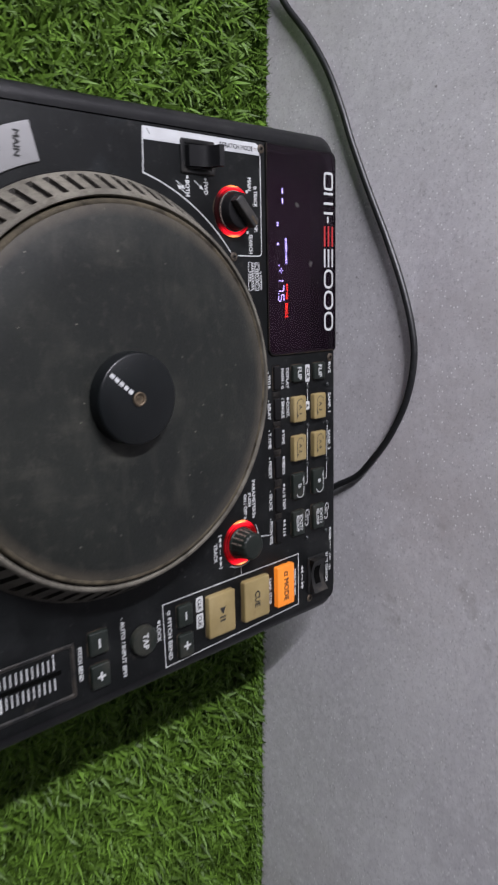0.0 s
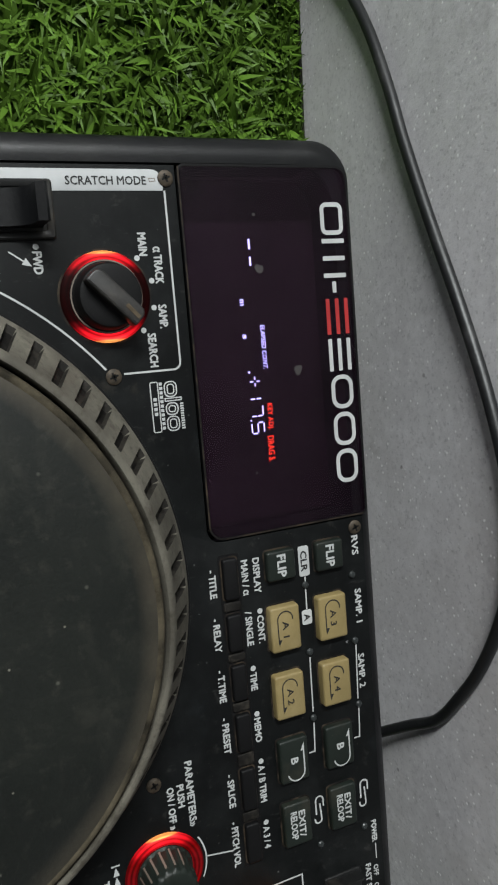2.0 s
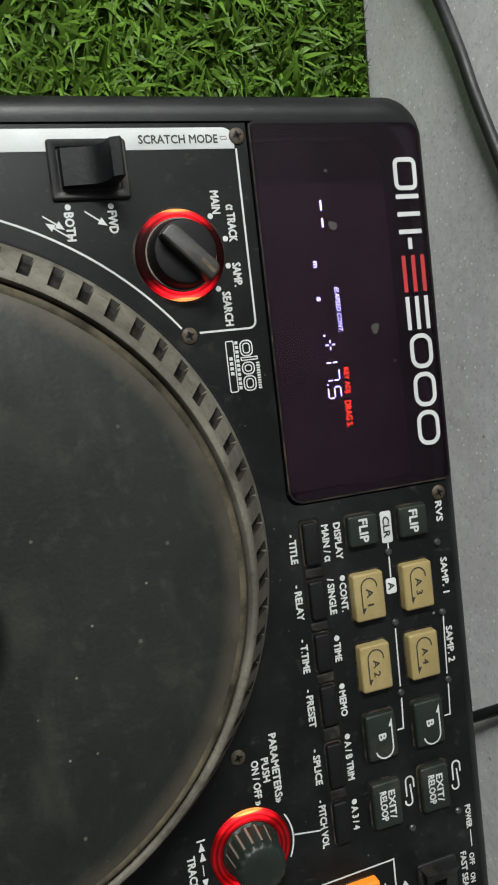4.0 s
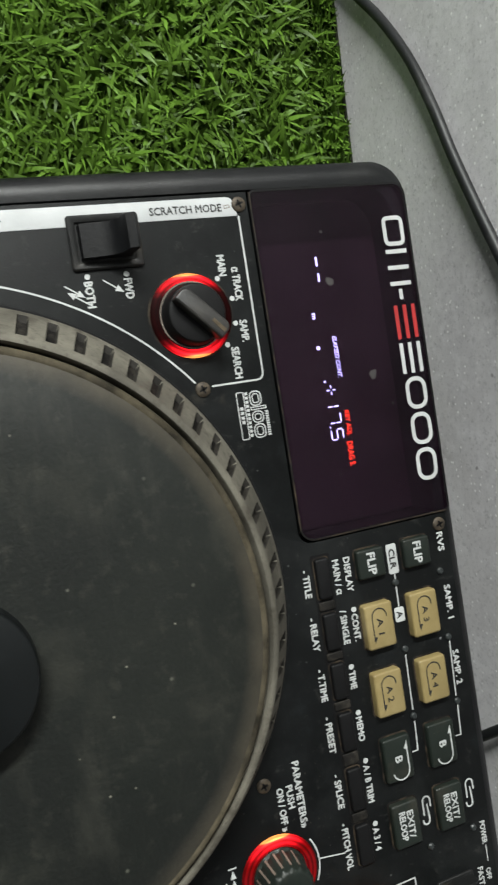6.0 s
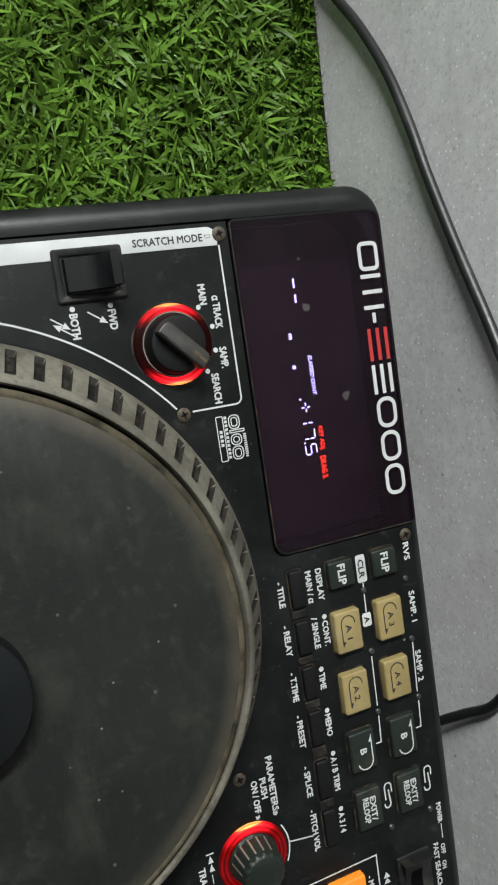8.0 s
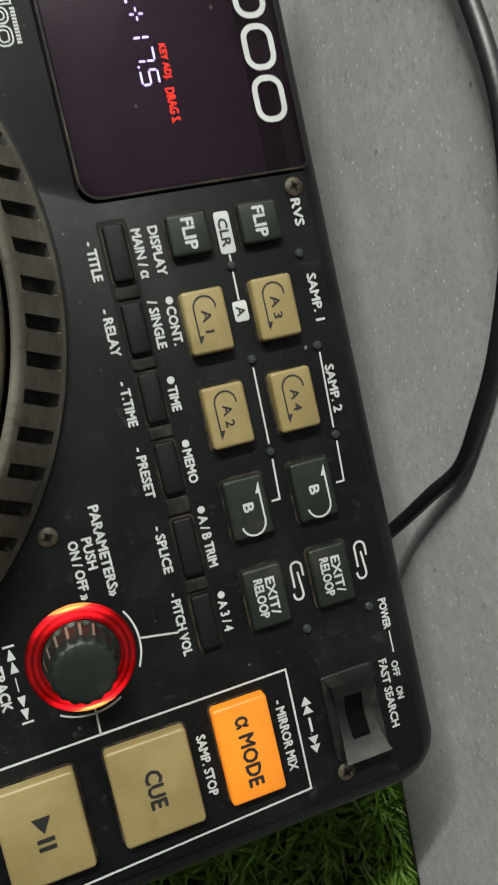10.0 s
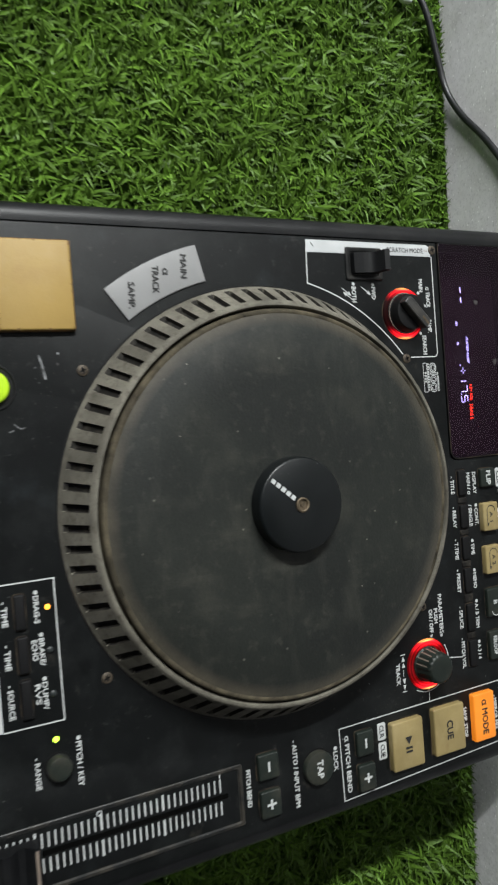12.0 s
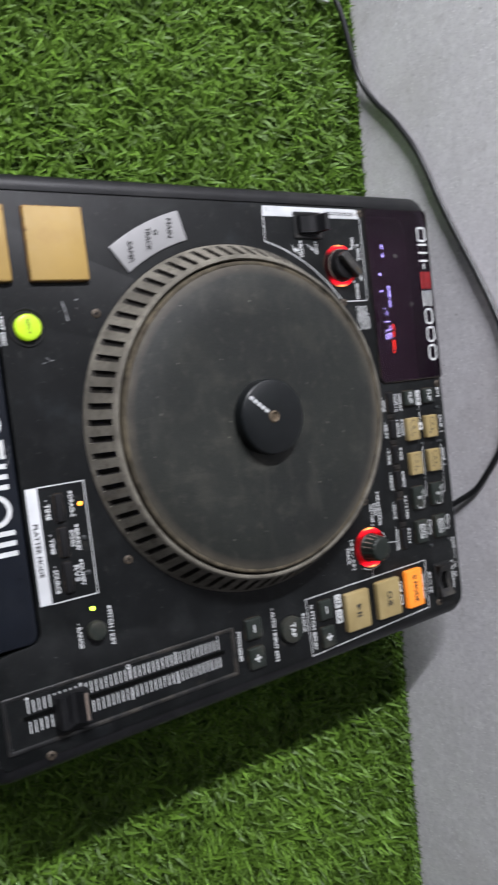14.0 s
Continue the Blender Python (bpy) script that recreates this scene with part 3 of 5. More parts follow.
# ---- the player ----
CX, CY = 65.6, 86.0
player = tagged(new("media_player"), "worn black disc player with a large jog platter, on artificial grass", "disc player")
player.location = V(78, 86, -100)


def body():
    def outline(d, z=0.0):
        # sides taper slightly towards the back, the front leans out towards its foot
        pts = rrect(-72.0 + d, 229.2 - d, -85.0 + d, 261.2 - d, (9, 9, 13, 13), 8)
        return [(x - (3.0 * (y + 85) / 344 if x > 80 else 0), y + (0.075 * z if y < 0 else 0)) for x, y in pts]

    bm = bmesh.new()
    loops = [(outline(7, -100), -100), (outline(2, -98), -98), (outline(0, -92), -92), (outline(0, -60), -60), (outline(0, -30), -30)]
    for k in range(8):
        a = radians(90 * k / 7)
        loops.append((outline(7.4 * (1 - math.cos(a))), -7.8 + 7.0 * math.sin(a)))
    loops += [(outline(9.2), -0.8), (outline(9.6), -1.3), (outline(9.9), -22.0)]
    stack(bm, loops, cap_bottom=True)
    return part("body", bm, M_SHELL, player, "black moulded plastic housing")


shell = body()


def top_panel():
    pts = []
    # front edge with the bay for the loading slot
    pts += arc(-58.2, -75.5, 3.8, 180, 270, 5)
    pts += [(-8.5, -79.3), (-5.0, -78.0), (-3.2, -74.0), (-2.6, -62.0)]
    pts += arc(3.4, -57.6, 6, 180, 90, 5)
    pts += arc(157.0, -57.6, 6, 90, 0, 5)
    pts += [(163.6, -66.0), (164.6, -72.0), (168.0, -78.0), (172.0, -79.3)]
    pts += arc(216.5, -75.5, 3.8, 270, 360, 5)
    pts += arc(214.2, 249.8, 5.5, 0, 90, 5)
    pts += [(56.0, 255.3), (56.0, 203.0)] + arc(51.4, 202.0, 4.6, 0, -90, 5)[1:] + [(-62.0, 197.4)]
    bm = bmesh.new()
    prism(bm, pts, -2.5, 0.0, 0.35, 2)
    return part("top_panel", bm, M_PANEL, player, "black painted metal control panel with white print")


panel = top_panel()


def loading_bay():
    pts = rrect(-1.4, 162.4, -80.5, -53.0, (1.5, 1.5, 5.5, 5.5), 6)
    bm = bmesh.new()
    prism(bm, pts, -4.0, 0.6, 1.3, 4)
    cover = part("slot_cover", bm, M_COVER, player, "glossy black cover over the disc slot")
    at = V(0, -79.0, 0)
    bm = bmesh.new()
    prism(bm, [(1.5, -78.0), (30, -78.3), (48, -78.6), (80, -78.4), (116, -78.6), (134, -78.3), (159.5, -78.0), (159.5, -77.4), (134, -77.0), (116, -76.7), (80, -76.9), (48, -76.7), (30, -77.0), (1.5, -77.4)], -0.2, 0.95, 0.15)
    part("light_strip", bm, M_BLUE, cover, "glowing blue light strip", at=at)
    bm = bmesh.new()
    prism(bm, rrect(-2.0, 163.5, -83.6, -81.7, 0.7), -6.0, -0.9, 0.6)
    part("front_lip", bm, M_WORN, player, "scuffed front lip")
    # black plate stands in for the shaded front recess, with the disc slot's ledges
    bm = bmesh.new()
    face = rrect(-14.0, 175.0, -84.0, -12.0, (26, 26, 10, 10), 8)
    rows = [[bm.verts.new(V(x, -85.0 + (0.075 * z) * (1 if z < -30 else max(0, -z) / 30) - d, z)) for x, z in face] for d in (-1.0, 0.5)]
    for k in range(len(face)):
        j = (k + 1) % len(face)
        bm.faces.new((rows[0][k], rows[0][j], rows[1][j], rows[1][k]))
    bm.faces.new(rows[1])
    part("front_recess_shade", bm, M_DARK, player, "black plate painted in for the shaded recess round the disc slot")
    for y0, z0, z1 in ((-88.8, -31, -26), (-86.9, -17.5, -15.0)):
        bm = bmesh.new()
        prism(bm, rrect(0, 160, y0, -83, 1.0), z0, z1, 1.4)
        part("slot_ledge", bm, M_SHELL, player)
    for x in (8, 153):
        bm = bmesh.new()
        bmesh.ops.create_uvsphere(bm, u_segments=16, v_segments=8, radius=2.6 * U)
        bmesh.ops.translate(bm, verts=bm.verts, vec=V(x, -87.6, -33))
        part("front_screw", bm, M_SHELL, player)
    for x in (-40, 195):
        for y in (-60, 232):
            bm = bmesh.new()
            lathe(bm, x, y, [(11, -Z0 + 3), (13, -Z0 + 6), (13, -99)], 24)
            part("foot", bm, M_DARK, player)
    # worn spots at the back edge of the cover and along the lip
    rng = random.Random(11)
    for k in range(9):
        x, y = rng.uniform(62, 78), rng.uniform(-57.5, -54.6)
        line("paint_scratch", [(x, y), (x + rng.uniform(0.6, 2.4), y - rng.uniform(0.3, 1.6))], rng.uniform(0.15, 0.4), M_SCRATCH, cover, 0.6)
    for k in range(12):
        x = rng.uniform(0, 160)
        line("paint_scratch", [(x, -82.3), (x + rng.uniform(0.4, 3.0), -82.4)], rng.uniform(0.2, 0.5), M_SCRATCH, cover, -0.9)
    # brand mark as plain shapes
    x = 45.8
    for w, kind in ((11.2, "box"), (10.0, "bars"), (12.6, "posts"), (16.2, "ring"), (12.6, "posts")):
        bm = bmesh.new()
        if kind == "ring":
            tube_line(bm, circle(x + w / 2, -65.6, w / 2 - 1.2, 36), 2.5, 0.6, True)
        elif kind == "box":
            tube_line(bm, rrect(x + 1.2, x + w - 1.2, -72.6, -58.6, 3.5, 6), 2.5, 0.6, True)
        elif kind == "bars":
            for yy in (-72.6, -65.6, -58.6):
                tube_line(bm, [(x + 0.4, yy), (x + w - 0.4, yy)], 2.5, 0.6)
        else:
            for xx in (1.2, w / 2, w - 1.2):
                tube_line(bm, [(x + xx, -73.8), (x + xx, -57.4)], 2.5, 0.6)
        part("brand_mark", bm, M_WHITE, cover, smooth=False)
        x += w + 2.0


loading_bay()


def display():
    pts = rrect(-61.6, 54.6, 198.8, 256.4, (1.5, 4.5, 1.5, 4.0), 6)
    bm = bmesh.new()
    rim = shrunk(pts, -0.8)
    stack(bm, [(rim, -1.0), (rim, 0.3), (shrunk(pts, -0.1), 0.3), (shrunk(pts, 0.4), -12.0)], cap_top=False)
    rim = part("display_rim", bm, M_DARK, player, "black gasket round the display")
    line("dust_seam", [(-61.6, 198.3), (50.0, 198.3)] + arc(50.2, 203.2, 4.9, -80, -5, 6) + [(55.1, 255.5)], 0.5, M_GASKET, rim, 0.3, label="brown dust caught along the display's edge")
    bm = bmesh.new()
    prism(bm, pts, -1.0, 0.6, 0.3)
    win = part("display_window", bm, M_GLASS, player, "dark tinted display window with lit segments")
    # model mark as plain shapes, the fourth one red
    z = 0.6
    x = -50.6
    for w, kind, mat in ((10.4, "d", M_WHITE), (12.6, "n", M_WHITE), (3.6, "dash", M_WHITE), (12.0, "s", M_RED), (11.0, "s", M_WHITE), (11.4, "o", M_WHITE), (11.4, "o", M_WHITE), (11.6, "o", M_WHITE)):
        bm = bmesh.new()
        a, b, lo, hi = x + 0.7, x + w - 0.7, 246.6, 253.6
        if kind in "od":
            tube_line(bm, rrect(a, b, lo, hi, 3.0 if kind == "o" else 1.6, 6), 1.45, z, True)
        elif kind == "dash":
            tube_line(bm, [(x, 249.6), (x + w, 249.6)], 1.45, z)
        elif kind == "n":
            for xx in (a, (a + b) / 2, b):
                tube_line(bm, [(xx, lo - 0.7), (xx, hi + 0.7)], 1.45, z)
        else:
            for yy in (lo, (lo + hi) / 2, hi):
                tube_line(bm, [(a - 0.6, yy), (b + 0.6, yy)], 1.45, z)
        part("model_mark", bm, mat, win, smooth=False)
        x += w + (1.3 if kind != "dash" else 1.9)
    # lit segments lie on a bed well below the pane
    zs = -15.4
    bm = bmesh.new()
    prism(bm, rrect(-61.2, 54.2, 199.2, 256.0, 1.0), -17.0, -15.4, 0.1, 1)
    bed = part("display_bed", bm, M_VFDBED, player)
    for x0, x1 in ((-41.8, -38.4), (-35.9, -32.9)):
        line("segment", [(x0, 226.8), (x1, 226.8)], 0.7, M_VFD, bed, zs)
    lettering("m", -21.8, -19.8, 222.8, 2.0, M_VFD, bed, zs, bold=0.03)
    lettering("s", -10.0, -8.6, 222.8, 2.0, M_VFD, bed, zs, bold=0.03)
    lettering("'", 2.7, 3.3, 222.4, 2.0, M_VFD, bed, zs, bold=0.03)
    lettering("ELAPSED CONT.", -12.8, 2.2, 229.5, 1.7, M_VFD, bed, zs, shear=0.2, bold=0.008)
    for a, b in (((4.6, 225), (5.7, 225)), ((6.9, 225), (8.0, 225)), ((6.3, 223.2), (6.3, 224.4)), ((6.3, 225.6), (6.3, 226.8))):
        line("segment", [a, b], 0.45, M_VFD, bed, zs)

    def seg(x, which, y0=222.6, w=3.7, h=4.6):
        c = {"t": ((x + 0.3, y0 + h), (x + w - 0.3, y0 + h)), "m": ((x + 0.3, y0 + h / 2), (x + w - 0.3, y0 + h / 2)), "b": ((x + 0.3, y0), (x + w - 0.3, y0)),
             "ul": ((x, y0 + h / 2 + 0.3), (x, y0 + h - 0.3)), "ll": ((x, y0 + 0.3), (x, y0 + h / 2 - 0.3)),
             "ur": ((x + w, y0 + h / 2 + 0.3), (x + w, y0 + h - 0.3)), "lr": ((x + w, y0 + 0.3), (x + w, y0 + h / 2 - 0.3))}
        for k in which:
            line("segment", c[k], 0.5, M_VFD, bed, zs)

    seg(8.6, ("ur", "lr"))
    seg(14.6, ("t", "ur", "lr"))
    line("segment", [(19.4, 222.5), (19.9, 222.5)], 0.6, M_VFD, bed, zs)
    seg(20.6, ("t", "ul", "m", "lr", "b"))
    lettering("KEY ADJ.", 14.4, 23.6, 230.0, 1.9, M_VFDR, bed, zs, bold=0.008)
    lettering("DRAG S.", 25.8, 34.8, 229.4, 2.5, M_VFDR, bed, zs, bold=0.008)
    # dull spots on the pane
    rng = random.Random(5)
    for x, y, r in ((-30.2, 222.4, 1.6), (3.0, 233.8, 1.9), (-47.0, 222.0, 0.6), (14.0, 240.0, 0.6), (35.0, 216.0, 0.5)):
        bm = bmesh.new()
        bm.faces.new([bm.verts.new(V(x + r * q * math.cos(a), y + r * q * math.sin(a), 0.75)) for a, q in [(2 * math.pi * k / 14, rng.uniform(0.6, 1.1)) for k in range(14)]])
        part("dust_spot", bm, M_SPOT, win, smooth=False)


display()


PX, PY = 65.5, 86.7   # platter axis


def platter():
    at = V(PX, PY, 0)
    base = new("platter")
    base.parent = player
    base.location = at - player.location
    base["label"] = "large dusty jog platter with a slotted rim"
    # slotted rim: 72 pockets
    bm = bmesh.new()
    sect, angs = 72, (-2.5, -1.0, -0.78, 0.78, 1.0)
    prof = [(102.3, 0.3, 0), (102.1, 1.2, 0), (101.7, 1.6, 0), (100.9, 2.9, 0), (100.4, 3.8, 1), (93.6, 15.9, 1), (93.2, 16.6, 0), (92.2, 18.3, 0), (91.4, 18.8, 0), (90.5, 18.8, 0), (90.0, 18.1, 0), (89.8, 9.0, 0)]
    rows = []
    for r, z, inside in prof:
        row = []
        for s in range(sect):
            for a in angs:
                th = radians(90 + s * 360 / sect + a)
                q, w = (r - 1.7, z - 0.8) if inside and abs(a) < 0.9 else (r, z)
                row.append(bm.verts.new(V(PX + q * math.cos(th), PY + q * math.sin(th), w)))
        rows.append(row)
    for a, b in zip(rows[:-1], rows[1:]):
        for k in range(len(a)):
            j = (k + 1) % len(a)
            bm.faces.new((a[k], a[j], b[j], b[k]))
    rim = part("rim", bm, M_RING, base, "worn grey-brown platter rim with a ring of slots", at=at)
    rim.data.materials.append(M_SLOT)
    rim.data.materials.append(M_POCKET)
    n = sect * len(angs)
    # darker materials paint the depth shade on slot floors and walls
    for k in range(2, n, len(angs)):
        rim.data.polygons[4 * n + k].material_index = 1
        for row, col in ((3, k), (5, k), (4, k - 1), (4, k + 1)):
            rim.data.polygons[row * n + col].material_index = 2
    bm = bmesh.new()
    lathe(bm, PX, PY, [(103.2, -0.2), (103.0, 0.15), (101.5, 0.15), (101.0, 0.1)], 128)
    part("well", bm, M_DARK, base, at=at)
    bm = bmesh.new()
    lathe(bm, PX, PY, [(87.2, 10), (87.2, 19.4), (86.9, 19.6), (60, 19.7), (30, 19.7)], 128)
    part("slip_mat", bm, M_MAT, base, "dusty dark grey rubber disc", at=at)
    bm = bmesh.new()
    lathe(bm, PX, PY, [(88.9, 10), (88.9, 18.4), (88.6, 19.2), (88.0, 19.7), (87.2, 19.8), (86.7, 19.65), (86.4, 19.55)], 160)
    bmesh.ops.delete(bm, geom=[f for f in bm.faces if len(f.verts) > 4], context="FACES")
    part("mat_edge", bm, M_EDGE, base, "dusty brown worn edge of the rubber disc", at=at)
    bm = bmesh.new()
    lathe(bm, PX, PY, [(21.6, 19.0), (21.4, 26.0), (21.1, 26.9), (20.4, 27.4), (5, 27.5)], 64)
    hub = part("hub", bm, M_HUB, base, "black round hub with white dashes", at=at)
    bm = bmesh.new()
    lathe(bm, PX, PY, [(3.4, 27.4), (3.4, 28.2), (2.8, 28.4), (2.4, 28.2), (2.2, 27.6), (1.0, 27.6), (0.9, 28.0)], 24)
    part("spindle", bm, M_BRASS, hub, "worn brass spindle end", at=at)
    d = Vector((math.cos(radians(-130.5)), math.sin(radians(-130.5))))
    for k in range(5):
        q = Vector((PX, PY)) + d * (4.6 + 3.1 * k)
        line("dash", [q, q + d * 2.3], 2.0, M_WHITE, hub, 27.55)


platter()


def screw(x, y, r=2.45):
    bm = bmesh.new()
    lathe(bm, x, y, [(r, -0.2), (r, 0.35), (r * 0.8, 0.75), (r * 0.35, 0.8), (r * 0.3, 0.25)], 18)
    s = part("screw", bm, M_SCREW, player, "rusty cross-head screw")
    for a in (20, 110):
        c, n = math.cos(radians(a)), math.sin(radians(a))
        line("slot", [(x - r * 0.55 * c, y - r * 0.55 * n), (x + r * 0.55 * c, y + r * 0.55 * n)], 0.55, M_DARK, s, 0.75)


for x, y in ((-60.0, -56.4), (-58.0, 194.2), (-0.4, 172.4), (131.0, 171.4), (59.6, 251.7), (213.9, 231.4), (0, 0), (131.7, 0), (220.0, -54.7)):
    screw(x, y)


def key(name, x0, x1, y0, y1, h, mat, r=0.8, text="", tmat=None, th=3.0, label="", bevel=0.8, well=0.55, sign="", bold=0.045, fill=0.82):
    """Push button in a dark surround, with its word on it."""
    bm = bmesh.new()
    prism(bm, rrect(x0, x1, y0, y1, r), -1.0, h, bevel)
    k = part(name, bm, mat, player, label)
    if well:
        bm = bmesh.new()
        prism(bm, rrect(x0 - well, x1 + well, y0 - well, y1 + well, r + well), -0.5, 0.12, 0.05, 1)
        part("surround", bm, M_GASKET, k)
    if sign:
        mx, my = (x0 + x1) / 2, (y0 + y1) / 2
        bm = bmesh.new()
        tube_line(bm, [(mx - 2.4, my), (mx + 2.4, my)], 1.15, h)
        if sign == "+":
            tube_line(bm, [(mx, my - 2.4), (mx, my + 2.4)], 1.15, h + 0.03)
        part("print_sign", bm, tmat or M_WHITE, k, smooth=False)
    lines = text.split("\n") if text else []
    for n, word in enumerate(lines):
        w = min((x1 - x0) * fill, len(word) * th * 0.78)
        cy = (y0 + y1) / 2 - (n - (len(lines) - 1) / 2) * th * 1.25
        lettering(word, (x0 + x1 - w) / 2, (x0 + x1 + w) / 2, cy, th, tmat or M_WHITE, k, h, bold=bold)
    return k


# loading and cue pads at the front
key("cue_pad", -54.3, -16.9, -72.4, -42.5, 3.0, M_PAD, 1.2, label="yellowed amber square pad")
key("cue_pad", -54.4, -16.9, -33.1, -2.1, 3.0, M_PAD, 1.2, label="yellowed amber square pad")


rng = random.Random(31)
for y0, y1 in ((-72.4, -42.5), (-33.1, -2.1)):
    # browned chips along the pad's edges
    bm = bmesh.new()
    for k in range(34):
        side, f = rng.choice("lrbtb"), rng.random()
        x, y = (-54.0 + 36.8 * f, y0 + 0.4) if side == "b" else (-54.0 + 36.8 * f, y1 - 0.4) if side == "t" else (-54.0, y0 + (y1 - y0) * f) if side == "l" else (-17.3, y0 + (y1 - y0) * f)
        r = rng.uniform(0.15, 0.7)
        bm.faces.new([bm.verts.new(V(x + r * q * math.cos(a), y + r * q * math.sin(a), 3.06)) for a, q in [(2 * math.pi * j / 8, rng.uniform(0.4, 1.2)) for j in range(8)]])
    tagged(part("worn_chips", bm, M_PADEDGE, player, smooth=False), "browned chips along a pad's edge", kind="stuff")
    block("pad_edge", rrect(-54.75, -16.5, y0 - 0.4, y1 + 0.4, 1.3), -0.5, 2.1, M_PADEDGE, player, 0.5, "browned edge of an amber pad")


def eject_key():
    at = V(5.6, -37.6, 0)
    bm = bmesh.new()
    lathe(bm, 5.6, -37.6, [(9.8, -0.2), (9.6, 0.6), (9.0, 0.6), (8.6, 0.1)], 40)
    r = part("eject_ring", bm, M_DARK, player, at=at)
    bm = bmesh.new()
    lathe(bm, 5.6, -37.6, [(6.7, 0), (6.7, 2.0), (6.3, 2.6), (5.6, 2.9), (2, 3.1)], 40)
    k = part("eject_button", bm, M_GREEN, player, "round yellow-green lit button", at=at)
    lettering("EJECT", 1.8, 9.4, -37.6, 1.6, M_GREENINK, k, 3.0)


eject_key()
lettering("- HOT DISC", -2.2, 13.9, -50.0, 2.4, M_WHITE, panel)


def sector(name, r0, r1, a0, a1, z0, z1, mat, label):
    pts = arc(CX, CY, r1, a0, a1, 14) + arc(CX, CY, r0, a1, a0, 14)
    return block(name, pts, z0, z1, mat, player, 0.4, label)


lens = sector("track_indicator", 107.6, 124.6, 194.0, 216.6, -0.5, 0.9, M_LENS, "curved pale grey indicator lens with black words")
for word, x, y, w in (("MAIN", -45.2, 49.4, 10.6), ("α", -42.6, 40.6, 2.8), ("TRACK", -39.0, 35.6, 12.0), ("SAMP.", -31.8, 24.0, 11.6)):
    lettering(word, x - w / 2, x + w / 2, y, 3.0, M_BLACKPRINT, lens, 0.95, turn=-2)

# platter mode field
block("mode_bar", rrect(85.4, 145.0, -50.0, -43.8, 0.3), 0, 0.14, M_LABEL, panel, 0.05, "white printed bar")
lettering("PLATTER MODE", 103.5, 130.5, -47.0, 2.5, M_BLACKPRINT, panel, 0.05)
line("print_line", [(85.5, -44), (85.5, -19.2), (145.0, -19.2), (145.0, -44)], 0.6, M_WHITE, panel)
for x0, x1, a, b in ((90.2, 104.6, "- TIME", "• DRAG-S"), (107.6, 122.6, "- TIME", "• BRAKE/\nECHO"), (125.4, 141.3, "- SOURCE", "• DUMP/\nRVS")):
    key("mode_button", x0, x1, -36.0, -31.6, 1.6, M_DARK, 0.8, bevel=0.6)
    w = 10.2 if len(a) < 7 else 14.2
    lettering(a, (x0 + x1) / 2 - w / 2, (x0 + x1) / 2 + w / 2, -39.8, 2.3, M_WHITE, panel)
    for n, s in enumerate(b.split("\n")):
        w = 13.4 if n == 0 and len(s) > 6 else 8.4
        lettering(s, (x0 + x1) / 2 - w / 2 - 1, (x0 + x1) / 2 + w / 2 - 1, -27.0 - 2.9 * n + (1.0 if "\n" in b else 0), 2.2, M_WHITE, panel)


def led(x, y, mat, r=1.3, label=""):
    bm = bmesh.new()
    lathe(bm, x, y, [(r, -0.2), (r, 0.5), (r * 0.7, 0.9), (r * 0.2, 1.0)], 16)
    part("indicator_led", bm, mat, player, label)


led(97.0, -22.6, M_LEDO, 1.15, "lit orange indicator")
led(114.8, -22.9, M_LEDOFF)
led(133.1, -22.9, M_LEDOFF)
led(152.3, -23.4, M_LEDG, 1.15, "lit green indicator")


def round_key(x, y, r, h, mat, label):
    bm = bmesh.new()
    lathe(bm, x, y, [(r, -0.5), (r, h - 0.9), (r - 0.4, h - 0.2), (r - 1.1, h), (r * 0.4, h + 0.05)], 32)
    k = part("round_button", bm, mat, player, label)
    bm = bmesh.new()
    lathe(bm, x, y, [(r + 1.0, -0.1), (r + 1.0, 0.12), (r, 0.13)], 32)
    part("surround", bm, M_DARK, k)
    return k


round_key(163.8, -23.2, 5.2, 4.0, M_KEY, "small round dark grey button")
lettering("• PITCH / KEY", 153.2, 174.4, -14.2, 2.3, M_WHITE, panel)
lettering("- RANGE", 158.2, 171.4, -31.6, 2.2, M_WHITE, panel)


